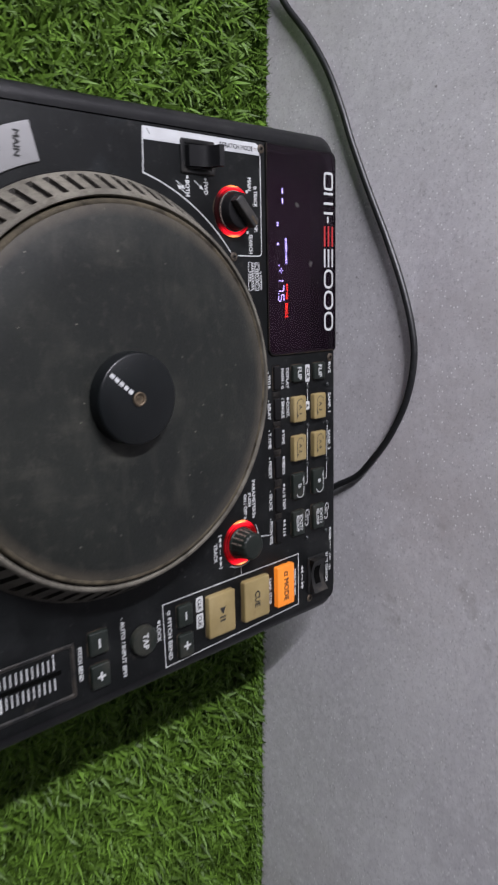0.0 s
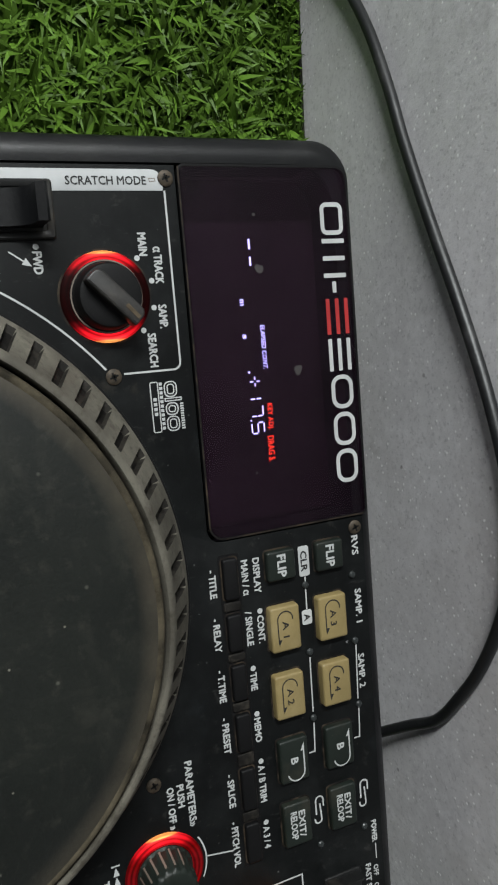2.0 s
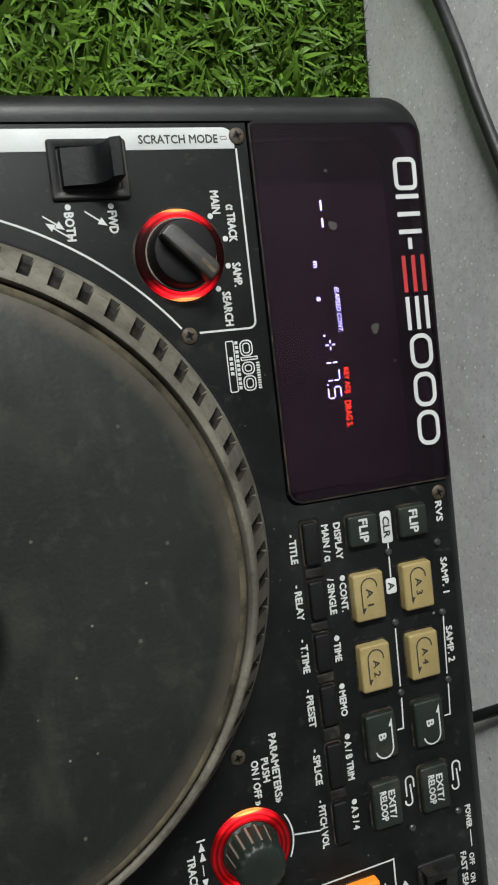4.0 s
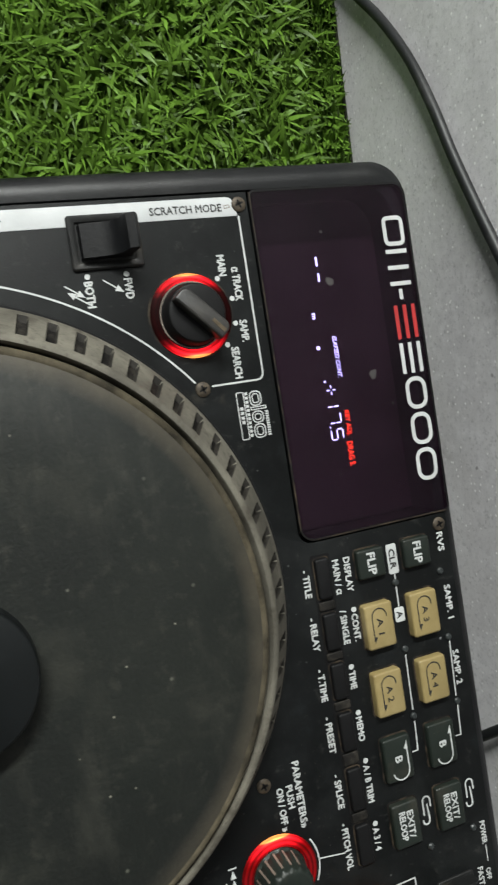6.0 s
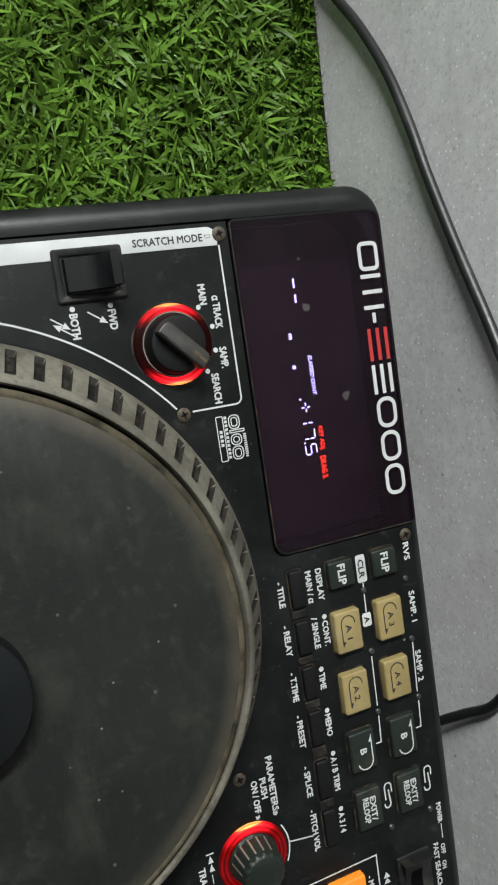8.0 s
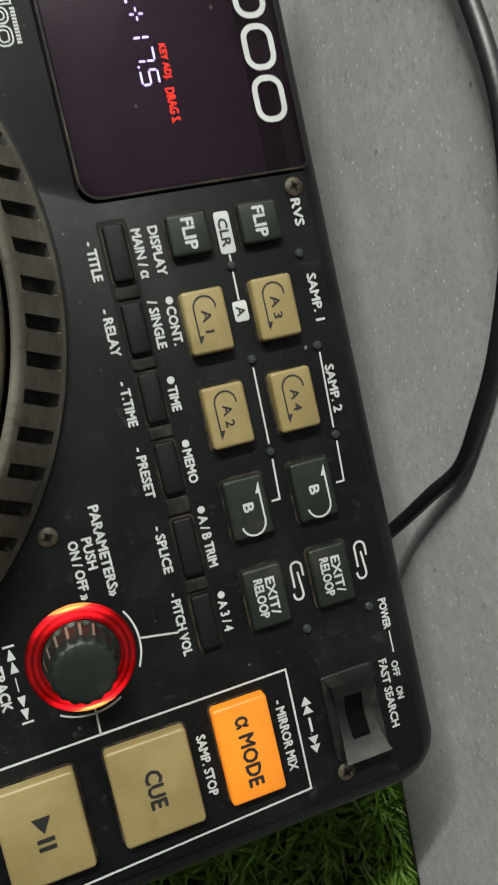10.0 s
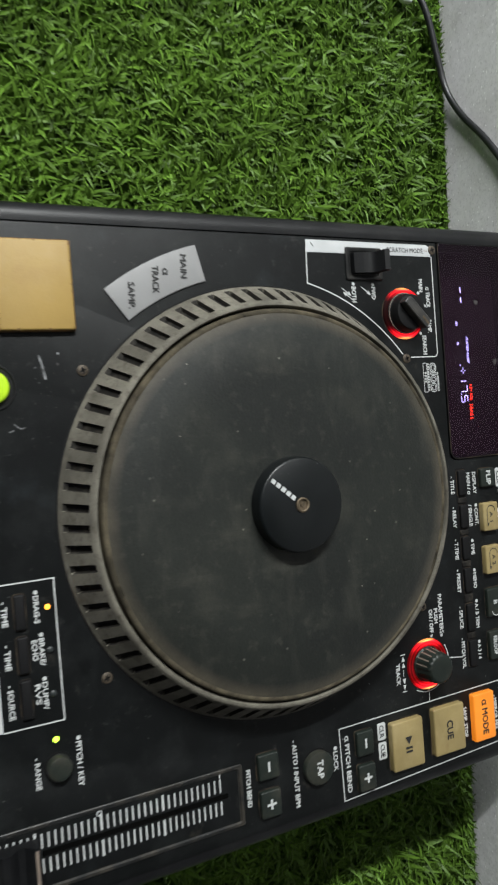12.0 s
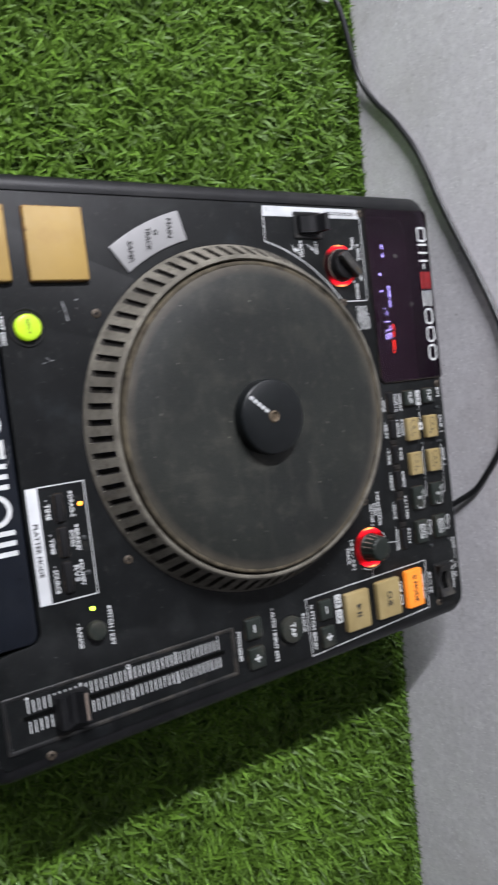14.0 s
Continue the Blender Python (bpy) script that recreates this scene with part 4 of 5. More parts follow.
def pitch_fader():
    bm = bmesh.new()
    outer, inner = rrect(185.0, 213.6, -75.6, 59.6, 1.2), rrect(187.0, 211.6, -73.6, 57.6, 0.8)
    stack(bm, [(outer, -0.3), (outer, 0.5), (shrunk(outer, 0.35), 0.8), (shrunk(inner, -0.5), 0.8), (inner, 0.12)])
    tray = part("fader_frame", bm, M_TRAY, player, "black pitch fader tray with a bevelled rim")
    bm = bmesh.new()
    prism(bm, shrunk(inner, 0.3), 0.0, 0.2, 0.02, 1)
    part("fader_bed", bm, M_PANEL, tray)
    # flat black strip in place of a cut slot, its shade painted
    bm = bmesh.new()
    prism(bm, rrect(196.5, 198.8, -66, 52, 0.6), 0.1, 0.3, 0.02, 1)
    part("fader_slot", bm, M_HOLE, tray)
    for k in range(41):
        y = -63.0 + k * 2.78
        big = k in (20, 10, 30)
        for x0, x1 in ((188.4 if big else 189.2, 195.4), (199.6, 205.8 if not big else 206.6)):
            line("tick", [(x0, y), (x1, y)], 1.0 if big else 0.72, M_WHITE, tray, 0.2)
    lettering("O", 186.9, 189.3, -8.0, 2.4, M_WHITE, tray, 0.25)
    lettering("+", 186.6, 189.2, -63.0, 2.6, M_WHITE, tray, 0.25)
    line("print_line", [(187.2, 48.2), (188.6, 48.2)], 0.6, M_WHITE, tray, 0.2)
    bm = bmesh.new()
    prof = [(-51.0, 1.0), (-50.4, 7.6), (-49.2, 9.0), (-46.5, 9.2), (-44.4, 7.2), (-42.8, 5.8), (-40.2, 5.8), (-38.6, 7.2), (-36.8, 9.0), (-35.2, 9.0), (-34.0, 7.6), (-33.4, 1.0)]
    ends = [[bm.verts.new(V(x, y, z_)) for y, z_ in prof] for x in (190.2, 206.4)]
    for k in range(len(prof)):
        j = (k + 1) % len(prof)
        bm.faces.new((ends[0][k], ends[0][j], ends[1][j], ends[1][k]))
    bm.faces.new(ends[0])
    bm.faces.new(ends[1][::-1])
    cap = part("fader_cap", bm, M_SHELL, tray, "black fader cap with a faded pointer line")
    line("pointer", [(191.2, -36.0), (205.4, -36.0)], 1.3, M_GRIP, cap, 9.0)


pitch_fader()
key("bend_button", 183.2, 195.4, 67.4, 78.4, 2.4, M_KEY, 1.0, sign="-")
key("bend_button", 200.8, 213.6, 67.6, 78.4, 2.4, M_KEY, 1.0, sign="+")
lettering("PITCH BEND", 189.0, 206.6, 62.8, 2.3, M_WHITE, panel)
tap = round_key(197.4, 100.2, 8.2, 3.4, M_KEY, "round dark grey tap button")
lettering("TAP", 193.0, 201.8, 100.2, 3.4, M_WHITE, tap, 3.45)
lettering("- AUTO / INPUT BPM", 181.5, 214.0, 88.4, 2.5, M_WHITE, panel)
lettering("• LOCK", 190.5, 202.5, 111.2, 2.5, M_WHITE, panel)

# play, cue and mode keys
line("print_line", [(181.2, 221.2), (214.8, 220.9), (219.0, 114.8), (182.6, 114.2)], 0.55, M_WHITE, panel, closed=True)
lettering("α PITCH BEND", 187.0, 215.5, 118.4, 2.6, M_WHITE, panel)
key("bend_button", 186.2, 198.6, 123.2, 133.2, 2.4, M_KEY, 1.0, sign="-")
key("bend_button", 203.2, 216.6, 123.2, 133.2, 2.4, M_KEY, 1.0, sign="+")
for x0, x1, s in ((185.6, 194.4, "CLR"), (195.6, 204.4, "CUE")):
    block("print_box", rrect(x0, x1, 137.2, 142.2, 0.9), 0, 0.14, M_WHITE, panel, 0.04)
    lettering(s, x0 + 1.2, x1 - 1.2, 139.7, 2.6, M_BLACKPRINT, panel, 0.05)
play = key("play_button", 186.6, 211.8, 143.8, 163.8, 3.6, M_BEIGE, 1.2, label="beige translucent play and pause key")
bm = bmesh.new()
tri = [bm.verts.new(V(x, y, 3.78)) for x, y in ((195.0, 151.6), (199.2, 153.9), (195.0, 156.2))]
bm.faces.new(tri)
tube_line(bm, [(200.8, 151.8), (200.8, 156.0)], 1.1, 3.62)
tube_line(bm, [(202.8, 151.8), (202.8, 156.0)], 1.1, 3.62)
part("play_mark", bm, M_BLACKPRINT, play, smooth=False)
key("cue_button", 185.6, 210.9, 171.3, 192.0, 3.6, M_BEIGE, 1.2, "CUE", M_BLACKPRINT, 4.2, "beige translucent cue key")
key("mode_key", 184.2, 210.2, 199.2, 213.9, 3.6, M_ALPHA, 1.0, "α MODE", M_BLACKPRINT, 4.0, "orange lit mode key")
lettering("SAMP. STOP", 190.6, 207.0, 195.6, 2.4, M_WHITE, panel)
lettering("- MIRROR MIX", 188.6, 208.2, 217.6, 2.5, M_WHITE, panel)

# rows of loop keys
for x0, y0, s in ((62.0, 216.4, "FLIP"), (62.0, 234.9, "FLIP")):
    key("flip_key", x0, x0 + 10.2, y0, y0 + 10.4, 2.4, M_KEY, 0.9, s, M_WHITE, 3.2, "small dark grey key", fill=0.74)
for x0, y0, s in ((80.9, 215.5, "A 1"), (80.9, 233.7, "A 3"), (104.8, 215.3, "A 2"), (104.8, 233.5, "A 4")):
    k = key("loop_key", x0, x0 + 15.7, y0, y0 + 10.9, 3.4, M_BEIGE, 1.0, s, M_BLACKPRINT, 2.4, "beige translucent loop key", bold=0.02)
    line("loop_mark", [(x0 + 12.6, y0 + 2.5)] + arc(x0 + 4.4, y0 + 5.3, 2.8, 270, 80, 10), 0.4, M_BLACKPRINT, k, 3.42)
    bm = bmesh.new()
    bm.faces.new([bm.verts.new(V(x0 + a, y0 + b, 3.56)) for a, b in ((13.4, 2.5), (11.2, 2.5), (11.2, 3.7))])
    part("loop_mark", bm, M_BLACKPRINT, k, smooth=False)
for x0, y0 in ((128.8, 215.3), (128.8, 233.5)):
    k = key("exit_loop_key", x0, x0 + 15.7, y0, y0 + 10.9, 2.4, M_KEY, 1.0, "B", M_WHITE, 2.8, "dark grey key with a white arrow")
    line("loop_mark", [(x0 + 3.0, y0 + 9.0), (x0 + 12, y0 + 9.0)] + arc(x0 + 12, y0 + 5.8, 3.2, 90, -80, 8), 0.5, M_WHITE, k, 2.42)
    bm = bmesh.new()
    bm.faces.new([bm.verts.new(V(x0 + a, y0 + b, 2.58)) for a, b in ((1.8, 9.2), (4.8, 7.8), (4.8, 9.2))])
    part("loop_mark", bm, M_WHITE, k, smooth=False)
for x0, y0 in ((152.4, 215.0), (152.0, 233.5)):
    key("reloop_key", x0, x0 + 15.9, y0, y0 + 10.6, 2.4, M_KEY, 1.0, "EXIT/\nRELOOP", M_WHITE, 2.5, "dark grey key with white words", fill=0.64)
    y = y0 + 15.0
    line("loop_mark", [(x0 + 6.0, y + 1.6)] + arc(x0 + 3.4, y + 0.1, 1.5, 90, 270, 8) + [(x0 + 8.6, y - 1.4)], 0.6, M_WHITE, panel)
    line("loop_mark", [(x0 + 4.6, y + 0.2), (x0 + 10.0, y + 0.6)] + arc(x0 + 10.6, y - 0.7, 1.3, 90, -90, 8) + [(x0 + 10.0, y - 2.0)], 0.6, M_WHITE, panel)
block("print_box", rrect(62.6, 73.2, 229.0, 233.0, 0.8), 0, 0.14, M_WHITE, panel, 0.04)
lettering("CLR", 64.4, 71.4, 231.0, 2.4, M_BLACKPRINT, panel, 0.05)
block("print_box", rrect(85.2, 90.4, 228.8, 232.6, 0.8), 0, 0.14, M_WHITE, panel, 0.04)
lettering("A", 86.6, 89.0, 230.7, 2.3, M_BLACKPRINT, panel, 0.05)
for pts in ([(73.4, 231), (75.2, 231)], [(77.6, 230.9), (85.0, 230.8)], [(102.4, 230.6), (122.4, 230.3)], [(126.4, 230.3), (137.0, 229.9), (137.0, 227.6)], [(102.2, 249.2), (122.4, 248.6)], [(126.0, 248.7), (136.8, 248.3), (136.8, 246.0)]):
    line("print_line", pts, 0.5, M_WHITE, panel)
for x, y in ((76.4, 249.4), (76.3, 230.8), (100.5, 248.9), (100.3, 230.7), (124.4, 248.7), (124.5, 230.2), (171.9, 247.7), (172.5, 229.4)):
    led(x, y, M_LEDOFF, 1.2)
lettering("RVS", 62.6, 69.4, 251.4, 2.5, M_WHITE, panel)
lettering("SAMP. 1", 82.0, 94.2, 251.4, 2.5, M_WHITE, panel)
lettering("SAMP. 2", 106.0, 118.6, 251.0, 2.5, M_WHITE, panel)
lettering("POWER", 171.0, 179.4, 251.8, 2.2, M_WHITE, panel)
line("print_line", [(180.2, 252.0), (186.4, 252.0)], 0.4, M_WHITE, panel)
lettering("OFF", 188.8, 193.2, 251.6, 2.0, M_WHITE, panel)
lettering("ON", 196.2, 199.6, 251.4, 2.0, M_WHITE, panel)
lettering("FAST SEARCH", 187.4, 206.8, 248.3, 2.3, M_WHITE, panel)

# slim keys
for (x0, x1), a, b in zip(((61.6, 75.4), (80.6, 93.2), (98.0, 110.4), (115.3, 128.6), (134.9, 149.8), (154.9, 169.2)),
                          (("- TITLE", 64.6, 74.0), ("- RELAY", 81.0, 92.4), ("- T.TIME", 98.8, 109.9), ("- PRESET", 115.4, 128.1), ("- SPLICE", 135.6, 147.6), ("- PITCH VOL", 153.0, 169.4)),
                          (("DISPLAY\nMAIN / α", 63.4, 75.3), ("• CONT.\n/ SINGLE", 81.0, 92.8), ("• TIME", 100.2, 108.6), ("• MEMO", 116.4, 127.2), ("• A / B TRIM", 133.6, 149.2), ("• A 3 / 4", 156.2, 166.5))):
    key("slim_key", x0, x1, 201.0, 206.2, 1.8, M_DARK, 0.9, bevel=0.7, label="slim black key")
    lettering(a[0], a[1], a[2], 197.6, 2.4, M_WHITE, panel)
    words = b[0].split("\n")
    for n, s in enumerate(words):
        lettering(s, b[1], b[2], (213.3 if len(words) == 2 and n == 0 else 209.1), 2.4, M_WHITE, panel)
for x0, x1 in ((76.5, 79.6), (94.2, 97.0), (111.3, 114.4), (129.6, 134.0), (150.8, 154.0)):
    block("key_ridge", rrect(x0, x1, 200.6, 206.6, 0.6), -0.2, 0.7, M_SLOT, player, 0.4)
bm = bmesh.new()
prism(bm, rrect(60.2, 170.6, 199.9, 207.3, 1.0), -0.5, 0.1, 0.04, 1)
part("key_trough", bm, M_DARK, player)

# fast search rocker
def rocker():
    bm = bmesh.new()
    prism(bm, rrect(186.4, 210.6, 229.5, 244.8, 1.2), -0.5, 0.9, 0.5)
    base = part("search_rocker", bm, M_TRAY, player, "black rocking search switch with a finger hollow")
    n = 16

    def saddle(x0, x1, half, lift, waist):
        bm = bmesh.new()
        lo, hi = [], []
        for k in range(n + 1):
            x = x0 + (x1 - x0) * k / n
            f = abs((x - 198.5) / 11.0)
            z = 1.1 + 4.6 * f ** 1.7 + lift
            w = half - waist * (1 - f * f)
            lo.append(bm.verts.new(V(x, 237.1 - w, z)))
            hi.append(bm.verts.new(V(x, 237.1 + w, z)))
        for k in range(n):
            bm.faces.new((lo[k], lo[k + 1], hi[k + 1], hi[k]))
        edge = lo + hi[::-1]
        foot = [bm.verts.new((v.co.x, v.co.y, (0.4 + Z0) * U if not lift else v.co.z - 0.1 * U)) for v in edge]
        for k in range(len(edge)):
            j = (k + 1) % len(edge)
            bm.faces.new((edge[k], edge[j], foot[j], foot[k]))
        return bm

    part("saddle", saddle(187.6, 209.4, 6.6, 0, 1.5), M_TRAY, base)
    # black face laid over the saddle paints the hollow's shade
    part("hollow", saddle(192.6, 204.6, 2.2, 0.12, -0.4), M_HOLE, base)


rocker()
for xx, s in ((190.0, 1), (206.0, -1)):
    bm = bmesh.new()
    for d in (0, 2.4):
        x = xx + d * s
        bm.faces.new([bm.verts.new(V(x, 224.6, 0.15)), bm.verts.new(V(x + 2.4 * s, 223.1, 0.15)), bm.verts.new(V(x + 2.4 * s, 226.1, 0.15))])
    part("print_arrow", bm, M_WHITE, panel, smooth=False)
line("print_line", [(196.0, 224.6), (200.0, 224.6)], 0.7, M_WHITE, panel)


# selector and encoder knobs
def lit_ring(cx, cy, r0, r1, mat):
    at = V(cx, cy, 0)
    bm = bmesh.new()
    n = 64
    rows = []
    for r, z in ((r1, -0.2), (r1, 0.5), (r1 - 0.5, 0.9), (r0 + 0.4, 1.3), (r0, 1.0), (r0, 0.0)):
        rows.append([bm.verts.new(V(cx + r * math.cos(2 * math.pi * k / n), cy + r * math.sin(2 * math.pi * k / n), z)) for k in range(n)])
    for a, b in zip(rows[:-1], rows[1:]):
        for k in range(n):
            j = (k + 1) % n
            bm.faces.new((a[k], a[j], b[j], b[k]))
    return part("light_ring", bm, mat, player, "glowing red ring round a knob", at=at)


def selector():
    cx, cy = -24.0, 172.5
    lit_ring(cx, cy, 9.8, 13.4, M_RING_RED_DULL)
    bm = bmesh.new()
    lathe(bm, cx, cy, [(10.8, 0.5), (10.8, 1.4), (9.9, 2.2), (9.3, 6.4), (8.9, 7.1), (7.8, 7.4), (2, 7.4)], 48)
    k = part("selector_knob", bm, M_DARK, player, "black selector knob with a pointer fin")
    bm = bmesh.new()
    tube_line(bm, circle(cx, cy, 10.45, 56), 0.45, 1.75, True)
    part("worn_collar", bm, M_GRIP, k, "worn bronze-coloured edge of the collar")
    bm = bmesh.new()
    tube_line(bm, circle(cx, cy, 13.7, 56), 0.7, -0.08, True)
    part("outer_bezel", bm, M_GASKET, k)
    bm = bmesh.new()
    prism(bm, rrect(-2.7, 2.7, -8.6, 10.4, (2.4, 0.6, 0.6, 2.4), 4), 6.8, 11.8, 0.7)
    m = Matrix.Translation(V(cx, cy, 0)) @ pose(0, 0, 0, 0, 0, -46) @ Matrix.Translation(-V(0, 0, 0))
    bmesh.ops.transform(bm, verts=bm.verts, matrix=m)
    fin = part("pointer_fin", bm, M_FIN, k, "grey pointer fin, its lit face painted lighter")
    c, s = math.sin(radians(46)), math.cos(radians(46))
    line("pointer_line", [(cx + 4.4 * c, cy + 4.4 * s), (cx + 9.8 * c, cy + 9.4 * s)], 1.2, M_BRASS, fin, 11.82)


selector()


def encoder():
    cx, cy = 161.6, 172.1
    lit_ring(cx, cy, 9.6, 13.3, M_RING_RED)
    bm = bmesh.new()
    n = 96
    rows = []
    for r, z in ((9.3, 0.2), (9.3, 1.2), (8.4, 1.8), (7.6, 10.6), (7.0, 11.6), (6.2, 11.9), (2.0, 11.7)):
        row = []
        for k in range(n):
            a = 2 * math.pi * k / n
            q = r + (0.35 if (k // 3) % 2 and 1.5 < z < 11.0 else 0)
            row.append(bm.verts.new(V(cx + q * math.cos(a), cy + q * math.sin(a), z)))
        rows.append(row)
    for a, b in zip(rows[:-1], rows[1:]):
        for k in range(n):
            j = (k + 1) % n
            bm.faces.new((a[k], a[j], b[j], b[k]))
    bm.faces.new(rows[-1])
    k = part("encoder_knob", bm, M_KEY, player, "ribbed black encoder knob")
    for a in range(150, 275, 21):
        c, s = math.cos(radians(a)), math.sin(radians(a))
        bm = bmesh.new()
        v = [bm.verts.new(V(cx + r * c - w * s, cy + r * s + w * c, z)) for r, z, w in ((9.0, 2.0, -0.35), (9.0, 2.0, 0.35), (8.2, 9.6, 0.35), (8.2, 9.6, -0.35))]
        bm.faces.new(v)
        part("grip_line", bm, M_GRIP, k, smooth=False)


encoder()
lettering("PARAMETERS»", 126.4, 149.2, 183.4, 2.5, M_WHITE, panel)
lettering("PUSH", 133.6, 141.4, 180.0, 2.4, M_WHITE, panel)
lettering("ON / OFF »", 133.6, 148.2, 176.6, 2.4, M_WHITE, panel)
line("print_line", arc(161.6, 171.6, 15.0, 63, 122, 14), 0.5, M_WHITE, panel)
line("print_line", arc(161.6, 171.6, 14.6, -32, 30, 14), 0.5, M_WHITE, panel)
line("print_line", [(161.4, 186.6), (163.0, 196.4)], 0.5, M_WHITE, panel)
line("print_line", [(174.4, 172.2), (182.0, 172.0)], 0.5, M_WHITE, panel)
lettering("TRACK", 158.0, 169.0, 152.8, 2.5, M_WHITE, panel)
lettering("◄◄ — ►►", 154.6, 172.4, 156.4, 1.5, M_WHITE, panel)
for x in (153.9, 173.1):
    line("print_line", [(x, 155.0), (x, 157.8)], 0.55, M_WHITE, panel)

# scratch mode field
block("mode_bar", rrect(-60.6, -54.4, 115.2, 193.2, (0.4, 0.4, 0.4, 3.4)), 0, 0.14, M_LABEL, panel, 0.05, "white printed bar")
lettering("SCRATCH MODE", -57.4 - 11.9, -57.4 + 11.9, 176.2, 2.5, M_BLACKPRINT, panel, 0.05, turn=90, bold=0.03)
line("print_mark", [(-57.9, 189.0), (-57.0, 189.2), (-57.2, 191.0), (-58.0, 190.8)], 0.22, M_GRIP, panel, 0.06, closed=True)
line("paint_scratch", [(-59.4, 118.0), (-57.2, 119.6)], 0.45, M_BLACKPRINT, panel, 0.06)
line("print_line", [(-54.4, 193.6), (-4.0, 193.6)] + arc(-3.2, 191.4, 2.2, 90, 0, 5) + [(-1.0, 175.6)], 0.6, M_WHITE, panel)
line("print_line", arc(CX, CY, 108.5, 129.0, 164.6, 28) + [(-57.4, 115.3)], 0.6, M_WHITE, panel)
for word, x0, x1, y in (("MAIN", -42.2, -35.6, 185.2), ("α TRACK", -38.0, -27.2, 189.6), ("SAMP.", -20.8, -13.8, 189.6), ("SEARCH", -12.4, -2.3, 185.4), ("FWD", -37.6, -31.4, 154.2), ("BOTH", -37.6, -29.8, 142.0)):
    lettering(word, x0, x1, y, 2.6, M_WHITE, panel)
for x, y in ((-34.9, 183.1), (-28.1, 187.0), (-20.1, 186.9), (-13.5, 183.0), (-39.0, 154.0), (-39.1, 141.9)):
    bm = bmesh.new()
    bm.faces.new([bm.verts.new(V(*q, 0.15)) for q in circle(x, y, 0.85, 14)])
    part("print_dot", bm, M_WHITE, panel, smooth=False)


def print_arrow(a, b):
    a, b = Vector(a), Vector(b)
    d = (b - a).normalized()
    n = Vector((-d.y, d.x))
    bm = bmesh.new()
    tube_line(bm, [a, b - d * 2.0], 0.4, 0.0)
    bm.faces.new([bm.verts.new(V(*q, 0.14)) for q in (b, b - d * 2.6 + n * 1.1, b - d * 2.6 - n * 1.1)])
    part("print_arrow", bm, M_WHITE, panel, smooth=False)


print_arrow((-37.8, 146.4), (-33.6, 152.4))
print_arrow((-37.0, 134.6), (-33.0, 140.4))
print_arrow((-30.6, 141.6), (-35.0, 135.2))


def lever_switch():
    bm = bmesh.new()
    outer = rrect(-57.6, -41.0, 138.0, 160.2, 1.0)
    inner = rrect(-55.4, -43.2, 140.4, 157.8, 0.6)
    stack(bm, [(outer, -0.5), (outer, 0.7), (shrunk(outer, 0.5), 1.1), (shrunk(inner, -0.3), 1.1), (inner, 0.9), (inner, 0.3)])
    frame_ = part("lever_switch", bm, M_TRAY, player, "black lever switch in a raised frame")
    bm = bmesh.new()
    prof = [(141.0, 0.4), (141.4, 3.2), (146.0, 3.8), (150.0, 4.6), (152.6, 7.0), (153.8, 12.0), (156.2, 13.0), (157.0, 12.0), (156.4, 4.0), (156.8, 0.4)]
    ends = [[bm.verts.new(V(x, y, z)) for y, z in prof] for x in (-54.4, -44.2)]
    for k in range(len(prof)):
        j = (k + 1) % len(prof)
        bm.faces.new((ends[0][k], ends[0][j], ends[1][j], ends[1][k]))
    bm.faces.new(ends[0])
    bm.faces.new(ends[1][::-1])
    part("lever", bm, M_SHELL, frame_)


lever_switch()

# disc mark as plain shapes
bm = bmesh.new()
tube_line(bm, rrect(2.4, 17.8, 183.2, 185.6, 0.5), 0.35, 0.0, True)
for k in range(4):
    tube_line(bm, [(7.2 + 1.5 * k, 184.4), (8.2 + 1.5 * k, 184.4)], 1.1, 0.0)
for x0, w in ((2.6, 4.6), (9.2, 3.6), (13.4, 4.4)):
    tube_line(bm, rrect(x0, x0 + w, 187.7, 191.5, 1.5), 0.4, 0.0, True)
    tube_line(bm, rrect(x0 + 0.85, x0 + w - 0.85, 188.55, 190.65, 0.8), 0.35, 0.02, True)
tube_line(bm, [(7.7, 187.6), (7.7, 192.8), (8.5, 192.8), (8.5, 187.6)], 0.35, 0.0, True)
for y, x0, x1, h in ((186.5, 2.6, 17.6, 1.0), (192.8, 9.4, 17.8, 1.1)):
    for k in range(11):
        a = x0 + (x1 - x0) * k / 11
        tube_line(bm, [(a, y), (a + (x1 - x0) / 11 * 0.68, y)], h, 0.0)
part("disc_mark", bm, M_WHITE, panel, smooth=False)

# scratches and chips in the paint
for pts, w in (([(-7.0, -18.0), (-2.0, -16.6), (3.2, -15.8)], 0.9), ([(21.0, -30.0), (23.0, -27.5), (22.6, -25.6)], 0.45), ([(24.2, -32.0), (23.4, -30.0)], 0.4)):
    line("paint_scratch", pts, w, M_SCRATCH, panel)


rng = random.Random(23)
for k in range(34):
    if k < 16:
        x, y = rng.gauss(178, 12), rng.gauss(139, 10)
    elif k < 24:
        x, y = rng.uniform(-10, 30), rng.uniform(-30, -6)
    else:
        x, y = rng.uniform(60, 215), rng.uniform(191, 250)
    if math.hypot(x - PX, y - PY) < 106:
        continue
    r = rng.choice((0.18, 0.25, 0.35, 0.55))
    bm = bmesh.new()
    bm.faces.new([bm.verts.new(V(x + r * q * math.cos(a), y + r * q * math.sin(a), 0.05)) for a, q in [(2 * math.pi * j / 9, rng.uniform(0.4, 1.3)) for j in range(9)]])
    part("paint_chip", bm, M_SPOT if k % 2 else M_SCRATCH, panel, smooth=False)


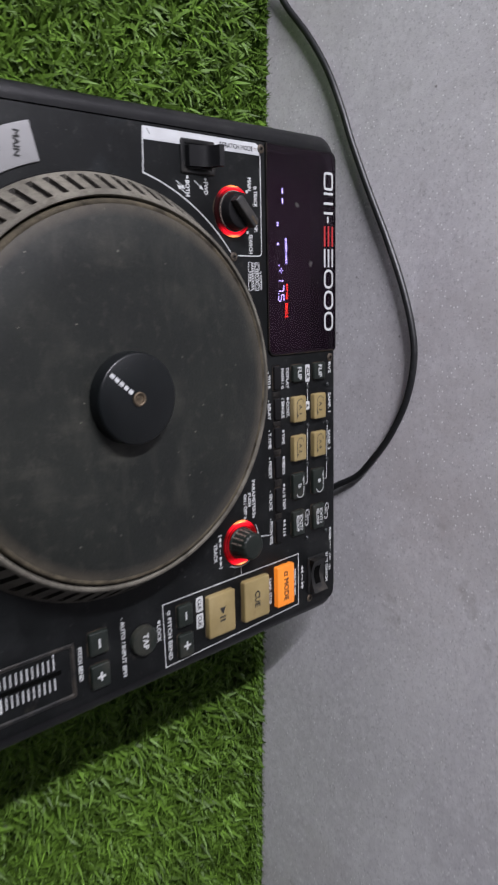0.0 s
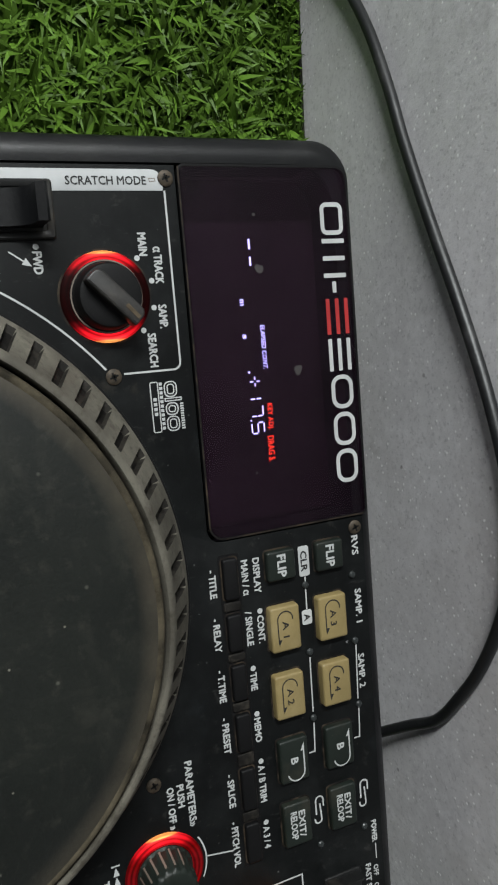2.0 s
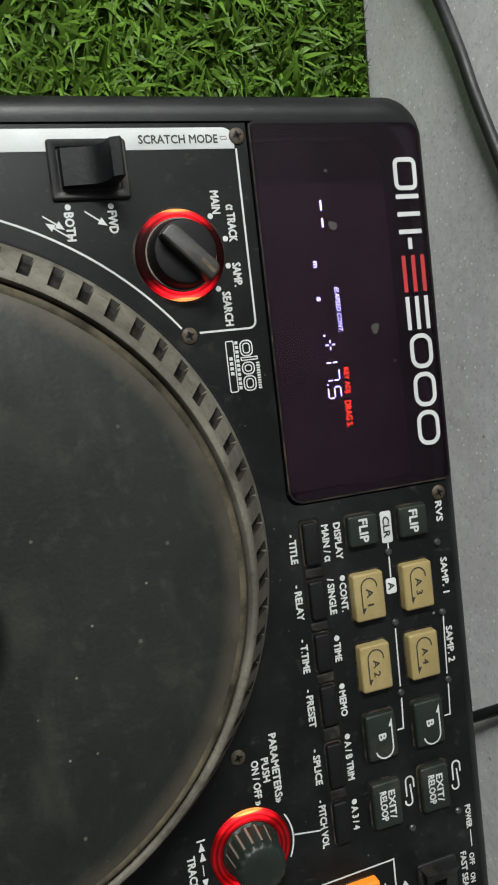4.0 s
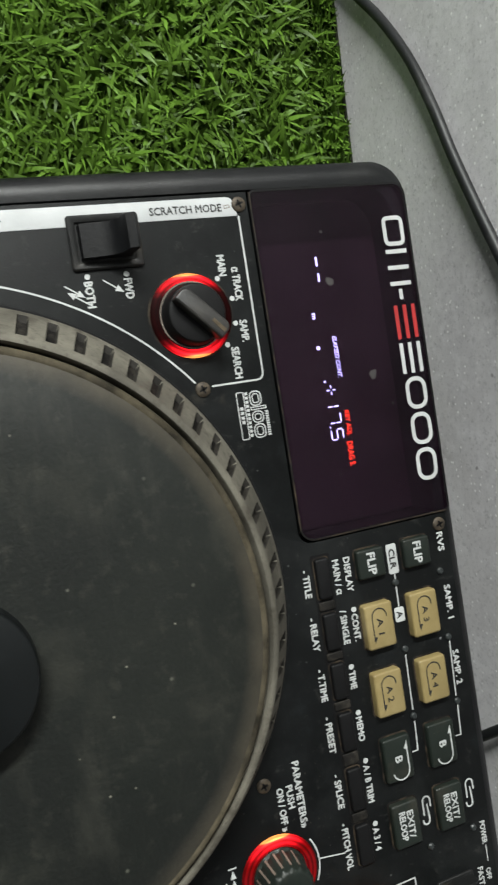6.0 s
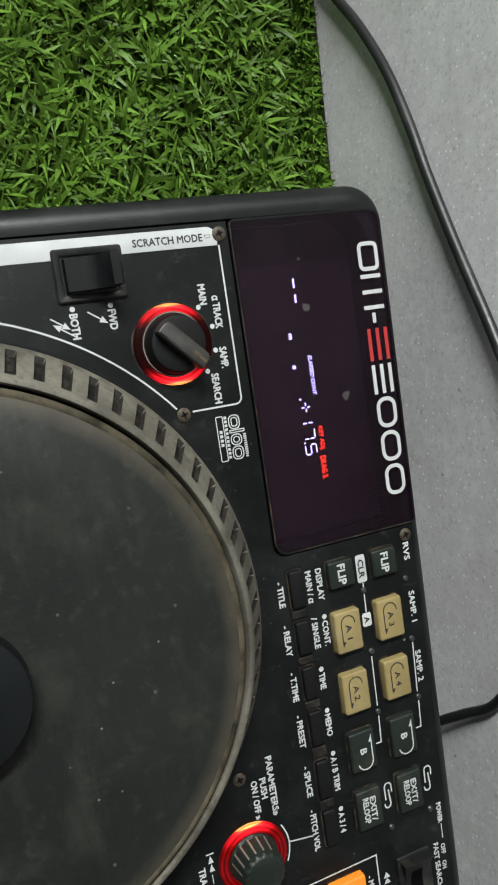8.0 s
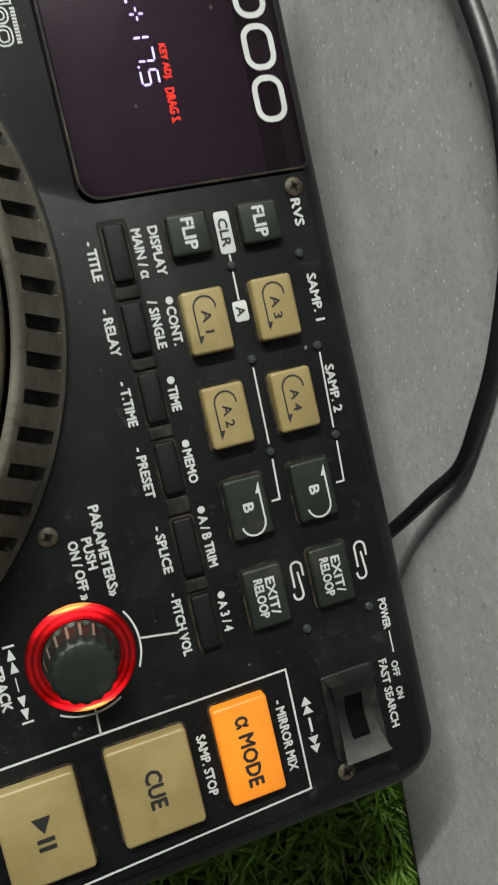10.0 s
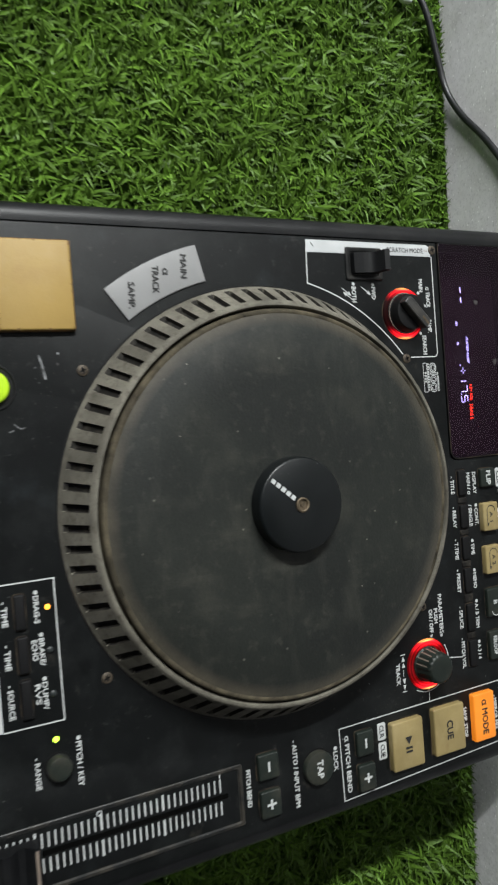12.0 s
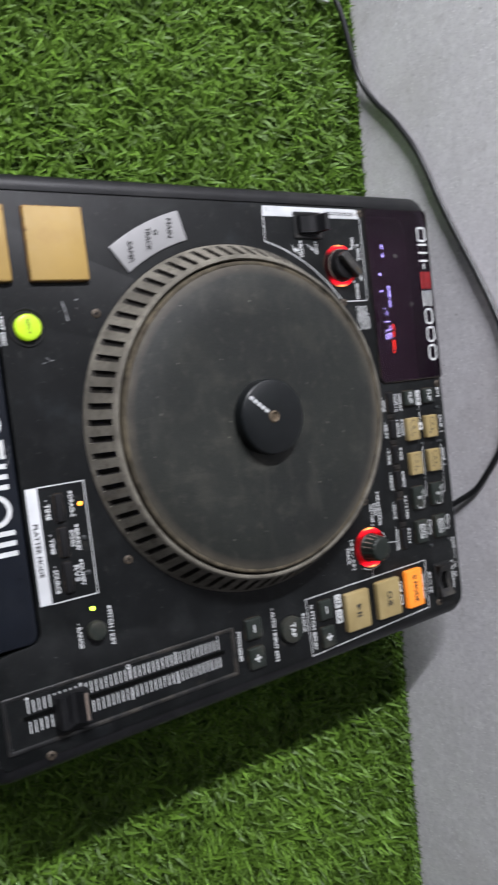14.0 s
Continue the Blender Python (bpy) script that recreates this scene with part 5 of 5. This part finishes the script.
# soft specks of grime beside the keys and knobs
rng = random.Random(77)
bm = bmesh.new()
for cx, cy, sx, sy, count in ((176, 150, 5, 4, 60), (118, 203, 40, 3, 70), (110, 228, 30, 14, 60), (190, 135, 22, 30, 70), (10, -22, 16, 14, 40), (150, 186, 12, 8, 40), (-48, 20, 10, 40, 40), (40, -52, 60, 4, 30)):
    for k in range(count):
        x, y = rng.gauss(cx, sx), rng.gauss(cy, sy)
        if math.hypot(x - PX, y - PY) < 105 or not (-58 < x < 214 and -52 < y < 250):
            continue
        r = rng.uniform(0.08, 0.26)
        bm.faces.new([bm.verts.new(V(x + r * q * math.cos(a), y + r * q * math.sin(a), 0.045)) for a, q in [(2 * math.pi * j / 6, rng.uniform(0.5, 1.3)) for j in range(6)]])
tagged(part("dust_specks", bm, M_DUSTSPECK, panel, smooth=False), "fine grey dust specks on the panel", kind="stuff")


# ---- cables ----
def swept(name, pts, r, mat, label, category, parent=None):
    """Round cable through the points."""
    p = [V(*q) for q in pts]
    p = [2 * p[0] - p[1]] + p + [2 * p[-1] - p[-2]]
    path = []
    for k in range(1, len(p) - 2):
        a, b, c, d = p[k - 1:k + 3]
        for j in range(6):
            t = j / 6
            path.append(0.5 * (2 * b + (c - a) * t + (2 * a - 5 * b + 4 * c - d) * t * t + (3 * b - a - 3 * c + d) * t ** 3))
    path.append(p[-2])
    bm = bmesh.new()
    rows, n = [], 12
    for k, q in enumerate(path):
        d = (path[min(k + 1, len(path) - 1)] - path[max(k - 1, 0)]).normalized()
        side = d.cross(Vector((0.13, 1, 0.21))).normalized()
        up = side.cross(d)
        rows.append([bm.verts.new(q + (side * math.cos(2 * math.pi * j / n) + up * math.sin(2 * math.pi * j / n)) * r * U) for j in range(n)])
    for a, b in zip(rows[:-1], rows[1:]):
        for j in range(n):
            bm.faces.new((a[j], a[(j + 1) % n], b[(j + 1) % n], b[j]))
    bm.faces.new(rows[0])
    bm.faces.new(rows[-1])
    ob = part(name, bm, mat, parent)
    return ob if parent else tagged(ob, label, category)


CABLE = [(180, 252, -66), (174, 268, -54)] + [(x, wall_y(x) - 3.0 - d, z) for x, z, d in
         ((164, -40, 6), (152, -20, 2), (143, -4, 0), (130, 8.5, 0), (112, 22, 0), (88, 33.5, 0), (63, 38, 0), (42, 35.5, 0), (15, 26.5, 0), (-14, 13.5, 0), (-46, -2.5, 0), (-76, -16.5, 0), (-98, -25.5, 0), (-124, -38.5, 0), (-149, -56, 0), (-172, -76, 0), (-193, -87, 3), (-215, -88, 9))] + [
         (-245, 280, -87), (-270, 269, -90), (-300, 262, -93), (-380, 256, -93), (-460, 252, -93)]
swept("power_cable", CABLE, 2.25, M_CABLE, "thick black rubber cable looping up against the grey wall", "cable")


def usb_plug():
    y, z = 262.0, -86.0
    root = tagged(new("usb_cable"), "black charging cable with a bare metal plug lying on the grass", "cable")
    root.location = V(-260, y, z - 4)
    block("plug_body", rrect(-290, -258, y - 6.2, y + 6.2, 2.0), z - 3.5, z + 4.0, M_CABLE, root, 1.6)
    block("plug_tip", rrect(-259, -247.5, y - 4.6, y + 4.6, 1.4), z - 1.2, z + 2.2, M_STEEL, root, 1.0, "bare metal plug tip")
    swept("cable", [(-288, y, z), (-310, y, z), (-360, y - 4, z), (-460, y - 12, z)], 2.2, M_CABLE, "", "", root)


usb_plug()
